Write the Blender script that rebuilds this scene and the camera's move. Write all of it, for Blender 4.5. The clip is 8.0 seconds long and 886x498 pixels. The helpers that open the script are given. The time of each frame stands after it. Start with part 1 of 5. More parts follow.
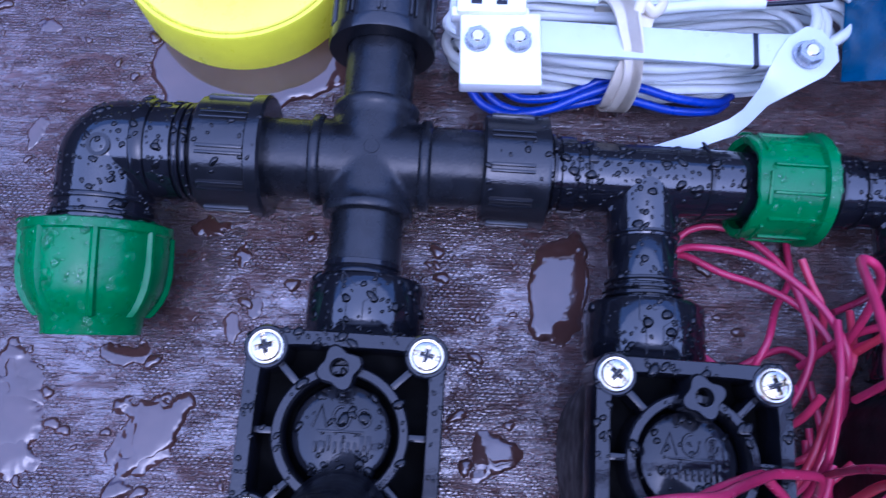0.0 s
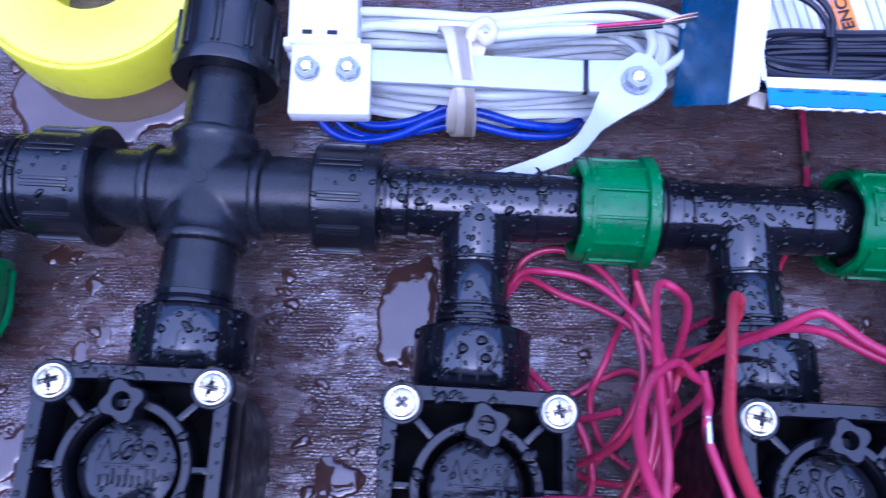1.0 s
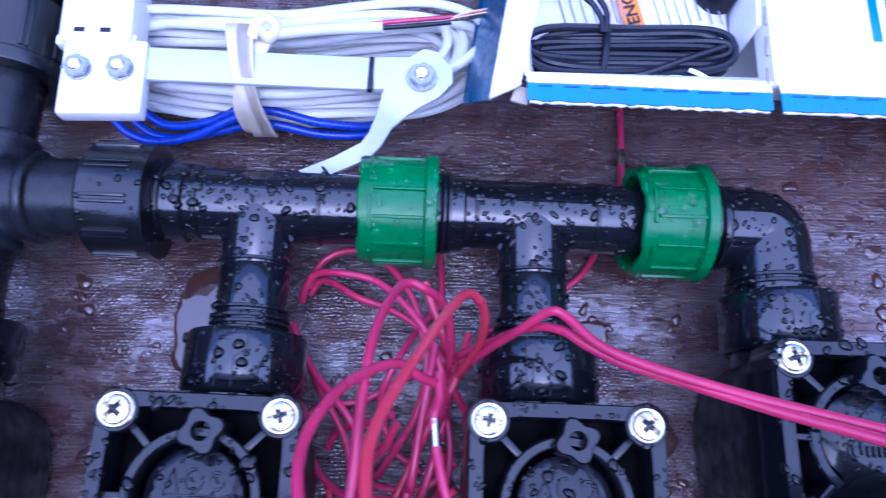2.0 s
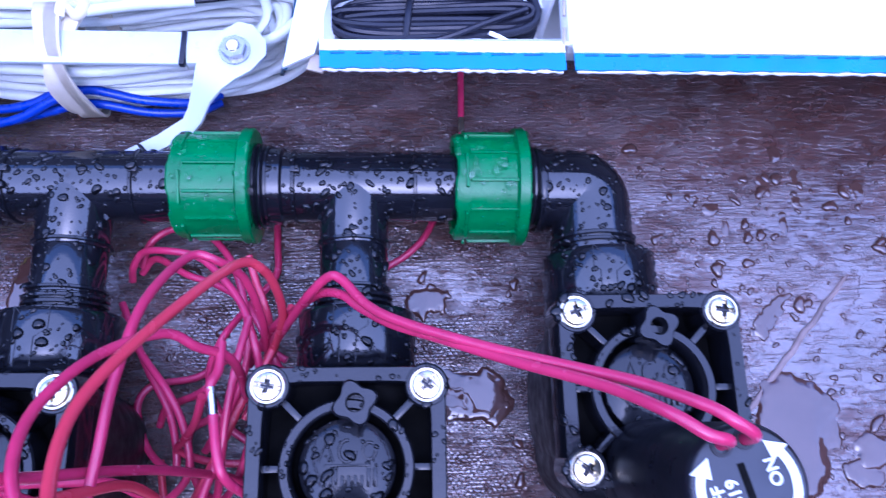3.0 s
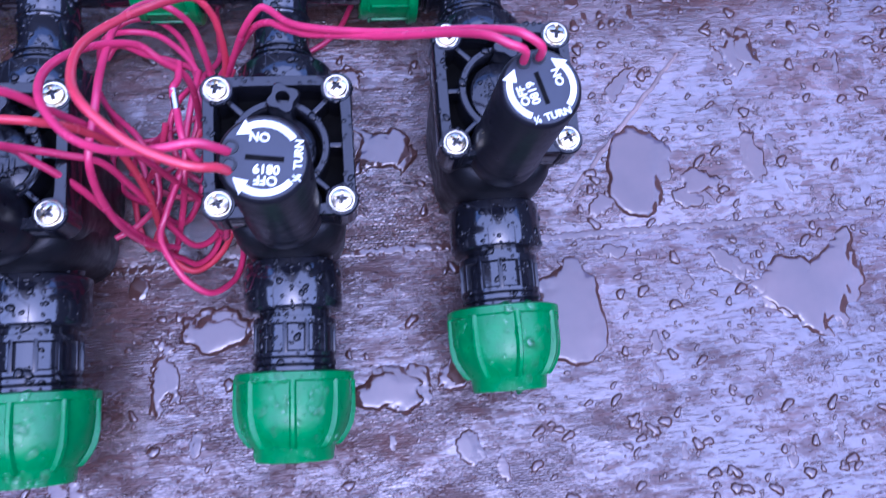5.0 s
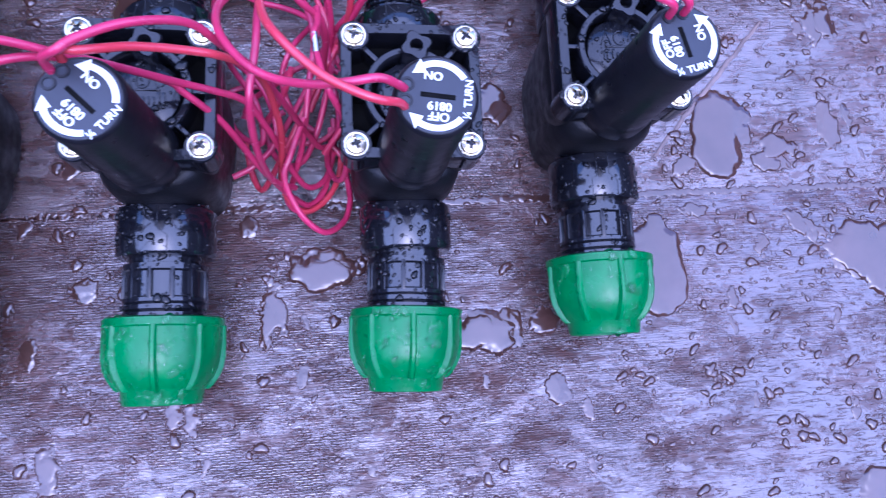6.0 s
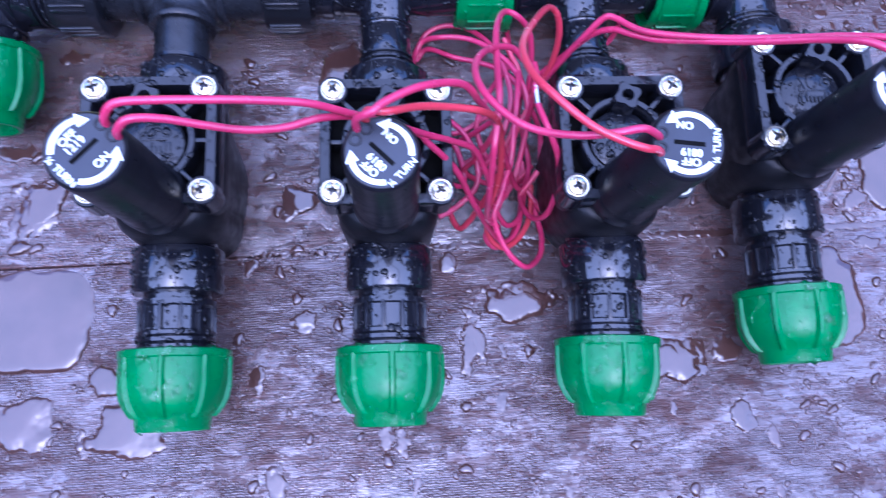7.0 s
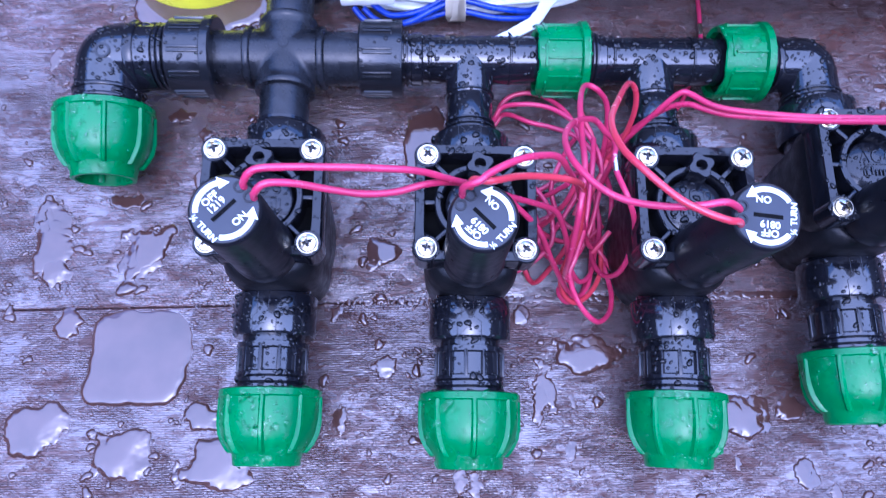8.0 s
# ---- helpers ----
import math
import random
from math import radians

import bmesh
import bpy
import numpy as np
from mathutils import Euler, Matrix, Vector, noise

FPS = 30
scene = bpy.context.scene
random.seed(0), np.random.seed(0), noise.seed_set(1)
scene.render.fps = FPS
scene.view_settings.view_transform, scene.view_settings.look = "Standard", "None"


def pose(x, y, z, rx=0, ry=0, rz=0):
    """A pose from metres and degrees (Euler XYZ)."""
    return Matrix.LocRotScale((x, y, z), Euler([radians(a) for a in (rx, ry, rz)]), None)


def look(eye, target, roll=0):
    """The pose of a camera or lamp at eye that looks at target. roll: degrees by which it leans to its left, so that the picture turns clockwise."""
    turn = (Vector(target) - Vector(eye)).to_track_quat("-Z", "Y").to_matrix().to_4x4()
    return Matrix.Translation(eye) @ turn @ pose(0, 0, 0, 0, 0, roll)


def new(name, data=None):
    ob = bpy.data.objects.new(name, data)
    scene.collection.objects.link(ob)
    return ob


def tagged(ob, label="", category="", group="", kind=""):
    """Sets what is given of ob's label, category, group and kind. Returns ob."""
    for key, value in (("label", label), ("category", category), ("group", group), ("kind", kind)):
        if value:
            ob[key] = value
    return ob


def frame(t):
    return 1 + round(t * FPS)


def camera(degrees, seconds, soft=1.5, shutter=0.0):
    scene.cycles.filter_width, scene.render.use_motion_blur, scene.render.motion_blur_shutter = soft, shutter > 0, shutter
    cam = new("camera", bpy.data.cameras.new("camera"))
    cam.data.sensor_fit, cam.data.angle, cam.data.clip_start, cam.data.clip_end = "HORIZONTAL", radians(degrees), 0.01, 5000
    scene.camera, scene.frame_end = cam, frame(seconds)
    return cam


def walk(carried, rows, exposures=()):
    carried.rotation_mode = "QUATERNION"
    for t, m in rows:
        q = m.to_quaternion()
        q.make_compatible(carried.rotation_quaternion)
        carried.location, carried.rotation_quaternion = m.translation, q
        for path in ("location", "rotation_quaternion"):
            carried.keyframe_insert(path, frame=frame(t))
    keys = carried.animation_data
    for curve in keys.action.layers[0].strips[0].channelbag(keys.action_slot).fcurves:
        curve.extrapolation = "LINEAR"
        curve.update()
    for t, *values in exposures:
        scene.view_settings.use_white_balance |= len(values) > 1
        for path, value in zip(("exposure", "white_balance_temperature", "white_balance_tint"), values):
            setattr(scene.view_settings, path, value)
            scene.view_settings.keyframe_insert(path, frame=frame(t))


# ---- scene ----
cam = camera(63.0, 8.0, 1.2, 0.4)
PATH = [
    (0, (0.0306, -0.1109, 0.327), (0.0363, 0.4022, -1.606), 2.8),
    (0.5, (0.0611, -0.1063, 0.333), (0.0694, 0.4277, -1.594), 2.8),
    (1, (0.0974, -0.1041, 0.332), (0.1198, 0.4438, -1.592), 3.7),
    (1.5, (0.1414, -0.1055, 0.331), (0.1845, 0.4629, -1.586), 5.4),
    (2, (0.1817, -0.1036, 0.327), (0.2467, 0.4631, -1.59), 7.1),
    (2.2, (0.1957, -0.1037, 0.326), (0.2804, 0.4574, -1.592), 8.8),
    (3.3, (0.2579, -0.1165, 0.334), (0.3934, 0.3895, -1.596), 12.2),
    (3.5, (0.2616, -0.1208, 0.339), (0.408, 0.3703, -1.594), 13.4),
    (4, (0.2747, -0.1449, 0.34), (0.4485, 0.323, -1.597), 15.8),
    (4.5, (0.2717, -0.1838, 0.373), (0.4808, 0.2363, -1.571), 21.3),
    (4.7, (0.2689, -0.2067, 0.383), (0.4942, 0.2011, -1.562), 23.6),
    (5.8, (0.2063, -0.2379, 0.397), (0.4825, 0.0636, -1.561), 38.5),
    (6, (0.1963, -0.2381, 0.4), (0.4627, 0.0672, -1.559), 37.7),
    (6.5, (0.1581, -0.2392, 0.411), (0.3881, 0.088, -1.549), 31.5),
    (7, (0.1171, -0.238, 0.422), (0.232, 0.1703, -1.533), 12.4),
    (7.5, (0.0972, -0.2355, 0.43), (0.1556, 0.2194, -1.516), 5.0),
    (8, (0.0891, -0.2368, 0.449), (0.1199, 0.2894, -1.481), 2.1),
]
walk(cam, [(t, look(eye, target, roll)) for t, eye, target, roll in PATH], [(0, 1.72, 4600, 33), (1.0, 1.90, 4620, 35), (2.2, 2.02, 4620, 37), (3.5, 2.30, 4600, 38), (4.5, 2.36, 4740, 38), (6.0, 2.38, 4820, 36), (8, 2.61, 4700, 31)])

# ---- world and light: a bright overcast, bluish sky ----
world = bpy.data.worlds.new("sky")
scene.world = world
world.use_nodes = True
wn = world.node_tree.nodes
sky = wn.new("ShaderNodeTexSky")
sky.sky_type, sky.sun_disc = "NISHITA", False
sky.sun_elevation, sky.sun_rotation = radians(65), radians(180)
sky.air_density, sky.dust_density, sky.ozone_density = 1.0, 1.5, 3.0
wn["Background"].inputs["Strength"].default_value = 0.15
world.node_tree.links.new(sky.outputs["Color"], wn["Background"].inputs["Color"])
sun = new("sun", bpy.data.lights.new("sun", "SUN"))
sun.data.energy, sun.data.angle, sun.data.color = 0.95, radians(130), (1.0, 0.96, 0.92)
sun.matrix_world = look((0.0, -0.42, 0.91), (0.0, 0, 0))


# ---- materials ----
def nodes_of(name):
    m = bpy.data.materials.new(name)
    m.use_nodes = True
    t = m.node_tree
    return m, t, t.nodes["Principled BSDF"]


def noise_node(t, scale, detail=4.0, rough=0.55, stretch=None, obj=True, distortion=0.0):
    tc = t.nodes.new("ShaderNodeTexCoord")
    n = t.nodes.new("ShaderNodeTexNoise")
    n.inputs["Scale"].default_value, n.inputs["Detail"].default_value = scale, detail
    n.inputs["Roughness"].default_value, n.inputs["Distortion"].default_value = rough, distortion
    if stretch:
        mp = t.nodes.new("ShaderNodeMapping")
        mp.inputs["Scale"].default_value = stretch
        t.links.new(tc.outputs["Object"], mp.inputs["Vector"])
        t.links.new(mp.outputs["Vector"], n.inputs["Vector"])
    else:
        t.links.new(tc.outputs["Object"], n.inputs["Vector"])
    return n


def ramp(t, src, a, b, ca=(0, 0, 0, 1), cb=(1, 1, 1, 1)):
    r = t.nodes.new("ShaderNodeValToRGB")
    r.color_ramp.elements[0].position, r.color_ramp.elements[1].position = a, b
    r.color_ramp.elements[0].color, r.color_ramp.elements[1].color = ca, cb
    t.links.new(src, r.inputs["Fac"])
    return r


def math_node(t, op, a, b):
    n = t.nodes.new("ShaderNodeMath")
    n.operation = op
    for i, v in enumerate((a, b)):
        if isinstance(v, (int, float)):
            n.inputs[i].default_value = v
        else:
            t.links.new(v, n.inputs[i])
    return n.outputs[0]


def plastic(name, colour, rough=0.35, var=0.25, bump=0.15, grain=900, spec=0.5):
    """Moulded plastic: slightly uneven colour and gloss, fine grain."""
    m, t, p = nodes_of(name)
    n = noise_node(t, 60, 5)
    dark = tuple(c * (1 - var) for c in colour)
    lite = tuple(min(1, c * (1 + var)) for c in colour)
    r = ramp(t, n.outputs["Fac"], 0.3, 0.7, (*dark, 1), (*lite, 1))
    t.links.new(r.outputs["Color"], p.inputs["Base Color"])
    n2 = noise_node(t, 140, 3)
    r2 = ramp(t, n2.outputs["Fac"], 0.3, 0.75, (rough * 0.7,) * 3 + (1,), (min(1, rough * 1.4),) * 3 + (1,))
    t.links.new(r2.outputs["Color"], p.inputs["Roughness"])
    n3 = noise_node(t, grain, 2)
    b = t.nodes.new("ShaderNodeBump")
    b.inputs["Strength"].default_value, b.inputs["Distance"].default_value = bump, 0.0003
    t.links.new(n3.outputs["Fac"], b.inputs["Height"])
    t.links.new(b.outputs["Normal"], p.inputs["Normal"])
    p.inputs["Specular IOR Level"].default_value = spec
    return m


def metal(name, colour, rough):
    m, t, p = nodes_of(name)
    n = noise_node(t, 300, 4)
    r = ramp(t, n.outputs["Fac"], 0.25, 0.8, (rough * 0.6,) * 3 + (1,), (rough * 1.5,) * 3 + (1,))
    t.links.new(r.outputs["Color"], p.inputs["Roughness"])
    p.inputs["Base Color"].default_value, p.inputs["Metallic"].default_value = (*colour, 1), 1.0
    return m


def table_material(name="wet_brown_board", wide=0.0026, tall=0.0016, sway=(0.0050, 0.0040, 0)):
    """Brown painted board with a fine pressed grain, wet all over: bare streaks, film of water in patches."""
    m, t, p = nodes_of(name)
    big = noise_node(t, 14, 6, 0.6, (1, 1.6, 1))
    tc = t.nodes.new("ShaderNodeTexCoord")
    warp = noise_node(t, 190, 6, 0.75)
    add = t.nodes.new("ShaderNodeVectorMath")
    add.operation = "MULTIPLY_ADD"
    add.inputs[1].default_value = sway
    t.links.new(warp.outputs["Color"], add.inputs[0])
    t.links.new(tc.outputs["Object"], add.inputs[2])
    cell = t.nodes.new("ShaderNodeTexBrick")
    cell.offset, cell.squash = 0.5, 1.0
    for key, v in (("Scale", 1.0), ("Brick Width", wide), ("Row Height", tall), ("Mortar Size", 0.00050), ("Mortar Smooth", 1.0), ("Bias", 0.0)):
        cell.inputs[key].default_value = v
    cell.inputs["Color1"].default_value, cell.inputs["Color2"].default_value, cell.inputs["Mortar"].default_value = (0.55, 0.55, 0.55, 1), (1, 1, 1, 1), (0, 0, 0, 1)
    t.links.new(add.outputs["Vector"], cell.inputs["Vector"])
    fibre = noise_node(t, 1.0, 4, 0.65, (70, 480, 300))
    worn = ramp(t, noise_node(t, 34, 5, 0.7, (0.8, 1.5, 1), distortion=0.4).outputs["Fac"], 0.40, 0.58, (0.25, 0.25, 0.25, 1), (1, 1, 1, 1))
    base = ramp(t, big.outputs["Fac"], 0.3, 0.72, (0.042, 0.0180, 0.0140, 1), (0.086, 0.040, 0.031, 1))
    mix = t.nodes.new("ShaderNodeMix")
    mix.data_type, mix.blend_type = "RGBA", "MULTIPLY"
    mix.inputs["Factor"].default_value = 0.6
    fr = ramp(t, fibre.outputs["Fac"], 0.35, 0.65, (0.55, 0.5, 0.5, 1), (1.25, 1.2, 1.2, 1))
    t.links.new(base.outputs["Color"], mix.inputs["A"])
    t.links.new(fr.outputs["Color"], mix.inputs["B"])
    t.links.new(mix.outputs["Result"], p.inputs["Base Color"])
    wet = noise_node(t, 26, 4, 0.60, (1.0, 1.6, 1), distortion=0.5)
    pos = t.nodes.new("ShaderNodeSeparateXYZ")
    t.links.new(tc.outputs["Object"], pos.inputs["Vector"])
    reach = t.nodes.new("ShaderNodeMapRange")
    for k, v in (("From Min", 0.16), ("From Max", 0.30), ("To Min", 0.0), ("To Max", 0.10)):
        reach.inputs[k].default_value = v
    t.links.new(pos.outputs["X"], reach.inputs["Value"])
    film = ramp(t, math_node(t, "ADD", wet.outputs["Fac"], reach.outputs["Result"]), 0.535, 0.56)
    dull = ramp(t, noise_node(t, 48, 5, 0.7, (0.7, 1.7, 1), distortion=0.8).outputs["Fac"], 0.50, 0.60)
    rough = math_node(t, "ADD", 0.05, math_node(t, "MULTIPLY", dull.outputs["Color"], 0.09))
    t.links.new(rough, p.inputs["Roughness"])
    lumps = noise_node(t, 1.0, 3, 0.5, (85, 130, 100))
    weave = math_node(t, "MULTIPLY", math_node(t, "MULTIPLY", cell.outputs["Color"], worn.outputs["Color"]), 0.52)
    weave = math_node(t, "MULTIPLY", weave, math_node(t, "SUBTRACT", 1.0, math_node(t, "MULTIPLY", reach.outputs["Result"], 7.5)))
    bare_weave = math_node(t, "MULTIPLY", weave, math_node(t, "SUBTRACT", 1.0, math_node(t, "MULTIPLY", film.outputs["Color"], 0.62)))
    bare_fibre = math_node(t, "MULTIPLY", math_node(t, "MULTIPLY", fibre.outputs["Fac"], 0.42), math_node(t, "SUBTRACT", 1.0, math_node(t, "MULTIPLY", film.outputs["Color"], 0.35)))
    dash = ramp(t, noise_node(t, 1.0, 3, 0.6, (75, 560, 300)).outputs["Fac"], 0.36, 0.43)
    bare_fibre = math_node(t, "ADD", bare_fibre, math_node(t, "MULTIPLY", dash.outputs["Color"], 0.20))
    height = math_node(t, "ADD", math_node(t, "ADD", bare_weave, bare_fibre), math_node(t, "MULTIPLY", lumps.outputs["Fac"], 0.40))
    b = t.nodes.new("ShaderNodeBump")
    b.inputs["Strength"].default_value, b.inputs["Distance"].default_value = 1.0, 0.0012
    t.links.new(height, b.inputs["Height"])
    t.links.new(b.outputs["Normal"], p.inputs["Normal"])
    p.inputs["IOR"].default_value = 1.86
    bare = ramp(t, noise_node(t, 38, 9, 0.78, (0.8, 1.7, 1), distortion=0.3).outputs["Fac"], 0.40, 0.52, (0.22, 0.22, 0.22, 1), (0.70, 0.70, 0.70, 1))
    t.links.new(bare.outputs["Color"], p.inputs["Specular IOR Level"])
    return m


def water_material():
    """Standing rain water over the brown board."""
    m, t, p = nodes_of("rain_water_on_brown")
    n = noise_node(t, 40, 3)
    r = ramp(t, n.outputs["Fac"], 0.3, 0.7, (0.044, 0.021, 0.016, 1), (0.070, 0.035, 0.027, 1))
    t.links.new(r.outputs["Color"], p.inputs["Base Color"])
    p.inputs["Roughness"].default_value, p.inputs["IOR"].default_value = 0.02, 1.72
    return m


def drop_material():
    m, t, p = nodes_of("clear_rain_drop")
    p.inputs["Base Color"].default_value = (1, 1, 1, 1)
    p.inputs["Roughness"].default_value, p.inputs["IOR"].default_value = 0.0, 1.33
    p.inputs["Transmission Weight"].default_value = 1.0
    return m


def dark_drop_material():
    m, t, p = nodes_of("rain_drop_on_black")
    n = noise_node(t, 300, 2)
    r = ramp(t, n.outputs["Fac"], 0.3, 0.7, (0.003, 0.003, 0.004, 1), (0.007, 0.0075, 0.009, 1))
    t.links.new(r.outputs["Color"], p.inputs["Base Color"])
    p.inputs["Roughness"].default_value, p.inputs["IOR"].default_value = 0.02, 1.36
    return m


BLACK = plastic("black_wet_plastic", (0.006, 0.0063, 0.0085), 0.11, 0.3, 0.12, 900, 0.44)
GLOSS_BLACK = plastic("black_wet_smooth_pipe", (0.006, 0.0063, 0.0085), 0.10, 0.3, 0.10, 900, 0.72)
MATT_BLACK = plastic("black_dry_plastic", (0.0095, 0.0102, 0.0120), 0.27, 0.6, 0.3, 900, 0.31)
SATIN = plastic("black_solenoid_plastic", (0.006, 0.006, 0.008), 0.36, 0.25, 0.2, 900, 0.32)
# shaded copy of the black plastic: darker and duller, for bodies under the caps
SHADE_BLACK = plastic("black_plastic_shaded", (0.0052, 0.0052, 0.0062), 0.42, 0.35, 0.5, 700, 0.22)
WET_NUT = plastic("black_wet_ribbed_nut", (0.0080, 0.0084, 0.0100), 0.20, 0.4, 0.25, 900, 0.5)
FACE = plastic("blue_black_face", (0.010, 0.013, 0.020), 0.4, 0.2, 0.15)
GREEN = plastic("green_plastic", (0.0008, 0.132, 0.029), 0.31, 0.18, 0.15, 900, 0.36)
YELLOW = plastic("yellow_plastic", (0.80, 0.78, 0.02), 0.35, 0.06, 0.08)
TAPE_FACE = plastic("pale_yellow_face", (0.80, 0.77, 0.07), 0.3, 0.05, 0.08)

def wire_material():
    """Red sheath, a little more orange on some of the wires."""
    m = plastic("red_wire_sheath", (0.43, 0.026, 0.080), 0.22, 0.18, 0.15)
    t = m.node_tree
    p = t.nodes["Principled BSDF"]
    src = p.inputs["Base Color"].links[0].from_socket
    info = t.nodes.new("ShaderNodeObjectInfo")
    r = ramp(t, info.outputs["Random"], 0.70, 1.0)
    mix = t.nodes.new("ShaderNodeMix")
    mix.data_type = "RGBA"
    t.links.new(r.outputs["Color"], mix.inputs["Factor"])
    t.links.new(src, mix.inputs["A"])
    mix.inputs["B"].default_value = (0.46, 0.034, 0.050, 1)
    t.links.new(mix.outputs["Result"], p.inputs["Base Color"])
    return m


RED = wire_material()
WHITE = plastic("white_plastic", (0.80, 0.79, 0.73), 0.4, 0.04, 0.1)
CABLE = plastic("pale_grey_cable", (0.61, 0.63, 0.58), 0.4, 0.08, 0.12)
BLUE = plastic("blue_wire_sheath", (0.018, 0.045, 0.34), 0.3, 0.15, 0.12)
DARK_CABLE = plastic("dark_grey_cable", (0.0075, 0.008, 0.014), 0.35, 0.2, 0.15, 900, 0.35)
# near black: the shade inside cap pockets and solenoid slots, put into the colour
RECESS_SHADE = plastic("painted_recess_shade", (0.002, 0.002, 0.002), 0.9, 0.1, 0.1, 900, 0.1)
INK = plastic("white_print", (0.75, 0.77, 0.78), 0.55, 0.05, 0.1)
RUBBER = plastic("cream_rubber", (0.62, 0.55, 0.41), 0.5, 0.1, 0.25)
CARD = plastic("white_card", (0.80, 0.80, 0.77), 0.6, 0.04, 0.2)
CARD_BLUE = plastic("bright_blue_card", (0.010, 0.18, 0.40), 0.35, 0.1, 0.2)
CARD_NAVY = plastic("deep_blue_card", (0.005, 0.075, 0.155), 0.25, 0.35, 0.15)
KRAFT = plastic("raw_card_edge", (0.36, 0.30, 0.22), 0.8, 0.2, 0.4)
PAPER = plastic("leaflet_paper", (0.74, 0.74, 0.78), 0.7, 0.04, 0.2)
ORANGE = plastic("orange_print", (0.75, 0.22, 0.01), 0.6, 0.08, 0.1)
GREY_PRINT = plastic("grey_print", (0.22, 0.22, 0.28), 0.6, 0.1, 0.1)
STEEL = metal("bright_steel", (0.66, 0.60, 0.46), 0.22)
ZINC = metal("dull_zinc", (0.32, 0.33, 0.33), 0.26)
ALU = plastic("grey_white_lacquer", (0.51, 0.55, 0.54), 0.35, 0.05, 0.1)
COPPER = metal("bare_copper", (0.80, 0.52, 0.36), 0.3)
TABLE = table_material()
TABLE_FRONT = table_material("wet_brown_front_board", 0.0046, 0.0014, (0.0048, 0.0024, 0))
WATER = water_material()
DROP = drop_material()
DARK_DROP = dark_drop_material()
GROUND = plastic("grey_paving", (0.22, 0.21, 0.20), 0.8, 0.3, 0.5, 60)


# ---- mesh helpers ----
def flush(bm, smooth=40):
    bmesh.ops.recalc_face_normals(bm, faces=bm.faces)
    for f in bm.faces:
        f.smooth = True
    for e in bm.edges:
        if len(e.link_faces) == 2 and e.calc_face_angle(0) > radians(smooth):
            e.smooth = False
    return bm


def part(name, bm, material, parent=None, label="", m=None, smooth=40):
    """Links a bmesh as one mesh object, under a parent if one is given."""
    flush(bm, smooth)
    me = bpy.data.meshes.new(name)
    bm.to_mesh(me)
    bm.free()
    me.materials.append(material)
    ob = new(name, me)
    if parent:
        ob.parent = parent
    if m is not None:
        ob.matrix_basis = m
    if label:
        ob["label"] = label
    return ob


def again(ob, parent, m):
    """One more object on the same mesh."""
    o = ob.copy()
    scene.collection.objects.link(o)
    o.parent, o.matrix_basis = parent, m
    return o


def thing(name, m, label, category, group=""):
    e = new(name)
    e.empty_display_size = 0.01
    e.matrix_basis = m
    return tagged(e, label, category, group)


def lathe(bm, profile, segs=40, m=Matrix(), closed=False):
    """Turns (radius, height) pairs round z."""
    rings = []
    for r, z in profile:
        if r < 1e-6:
            rings.append([bm.verts.new(m @ Vector((0, 0, z)))])
        else:
            rings.append([bm.verts.new(m @ Vector((r * math.cos(2 * math.pi * i / segs), r * math.sin(2 * math.pi * i / segs), z))) for i in range(segs)])
    pairs = list(zip(rings, rings[1:])) + ([(rings[-1], rings[0])] if closed else [])
    for a, b in pairs:
        for i in range(segs):
            q = [a[i % len(a)], a[(i + 1) % len(a)], b[(i + 1) % len(b)], b[i % len(b)]]
            u = list(dict.fromkeys(q))
            if len(u) > 2:
                bm.faces.new(u)
    return bm


def box(bm, sx, sy, sz, m=Matrix(), bevel=0.0006, seg=2):
    r = bmesh.ops.create_cube(bm, size=1, matrix=Matrix.Diagonal((sx, sy, sz, 1)))
    vs = r["verts"]
    if bevel:
        es = {e for v in vs for e in v.link_edges}
        g = bmesh.ops.bevel(bm, geom=list(es), offset=bevel, segments=seg, affect="EDGES", profile=0.5)
        vs = list({v for f in g["faces"] for v in f.verts} | {v for v in vs if v.is_valid})
    bmesh.ops.transform(bm, matrix=m, verts=vs)
    return bm


def smooth_path(pts, n=8):
    """A smooth line through the points."""
    p = [Vector(q) for q in pts]
    p = [p[0] * 2 - p[1]] + p + [p[-1] * 2 - p[-2]]
    out = []
    for a, b, c, d in zip(p, p[1:], p[2:], p[3:]):
        for i in range(n):
            t = i / n
            out.append(0.5 * (2 * b + (c - a) * t + (2 * a - 5 * b + 4 * c - d) * t * t + (3 * b - a - 3 * c + d) * t ** 3))
    out.append(p[-2])
    return out


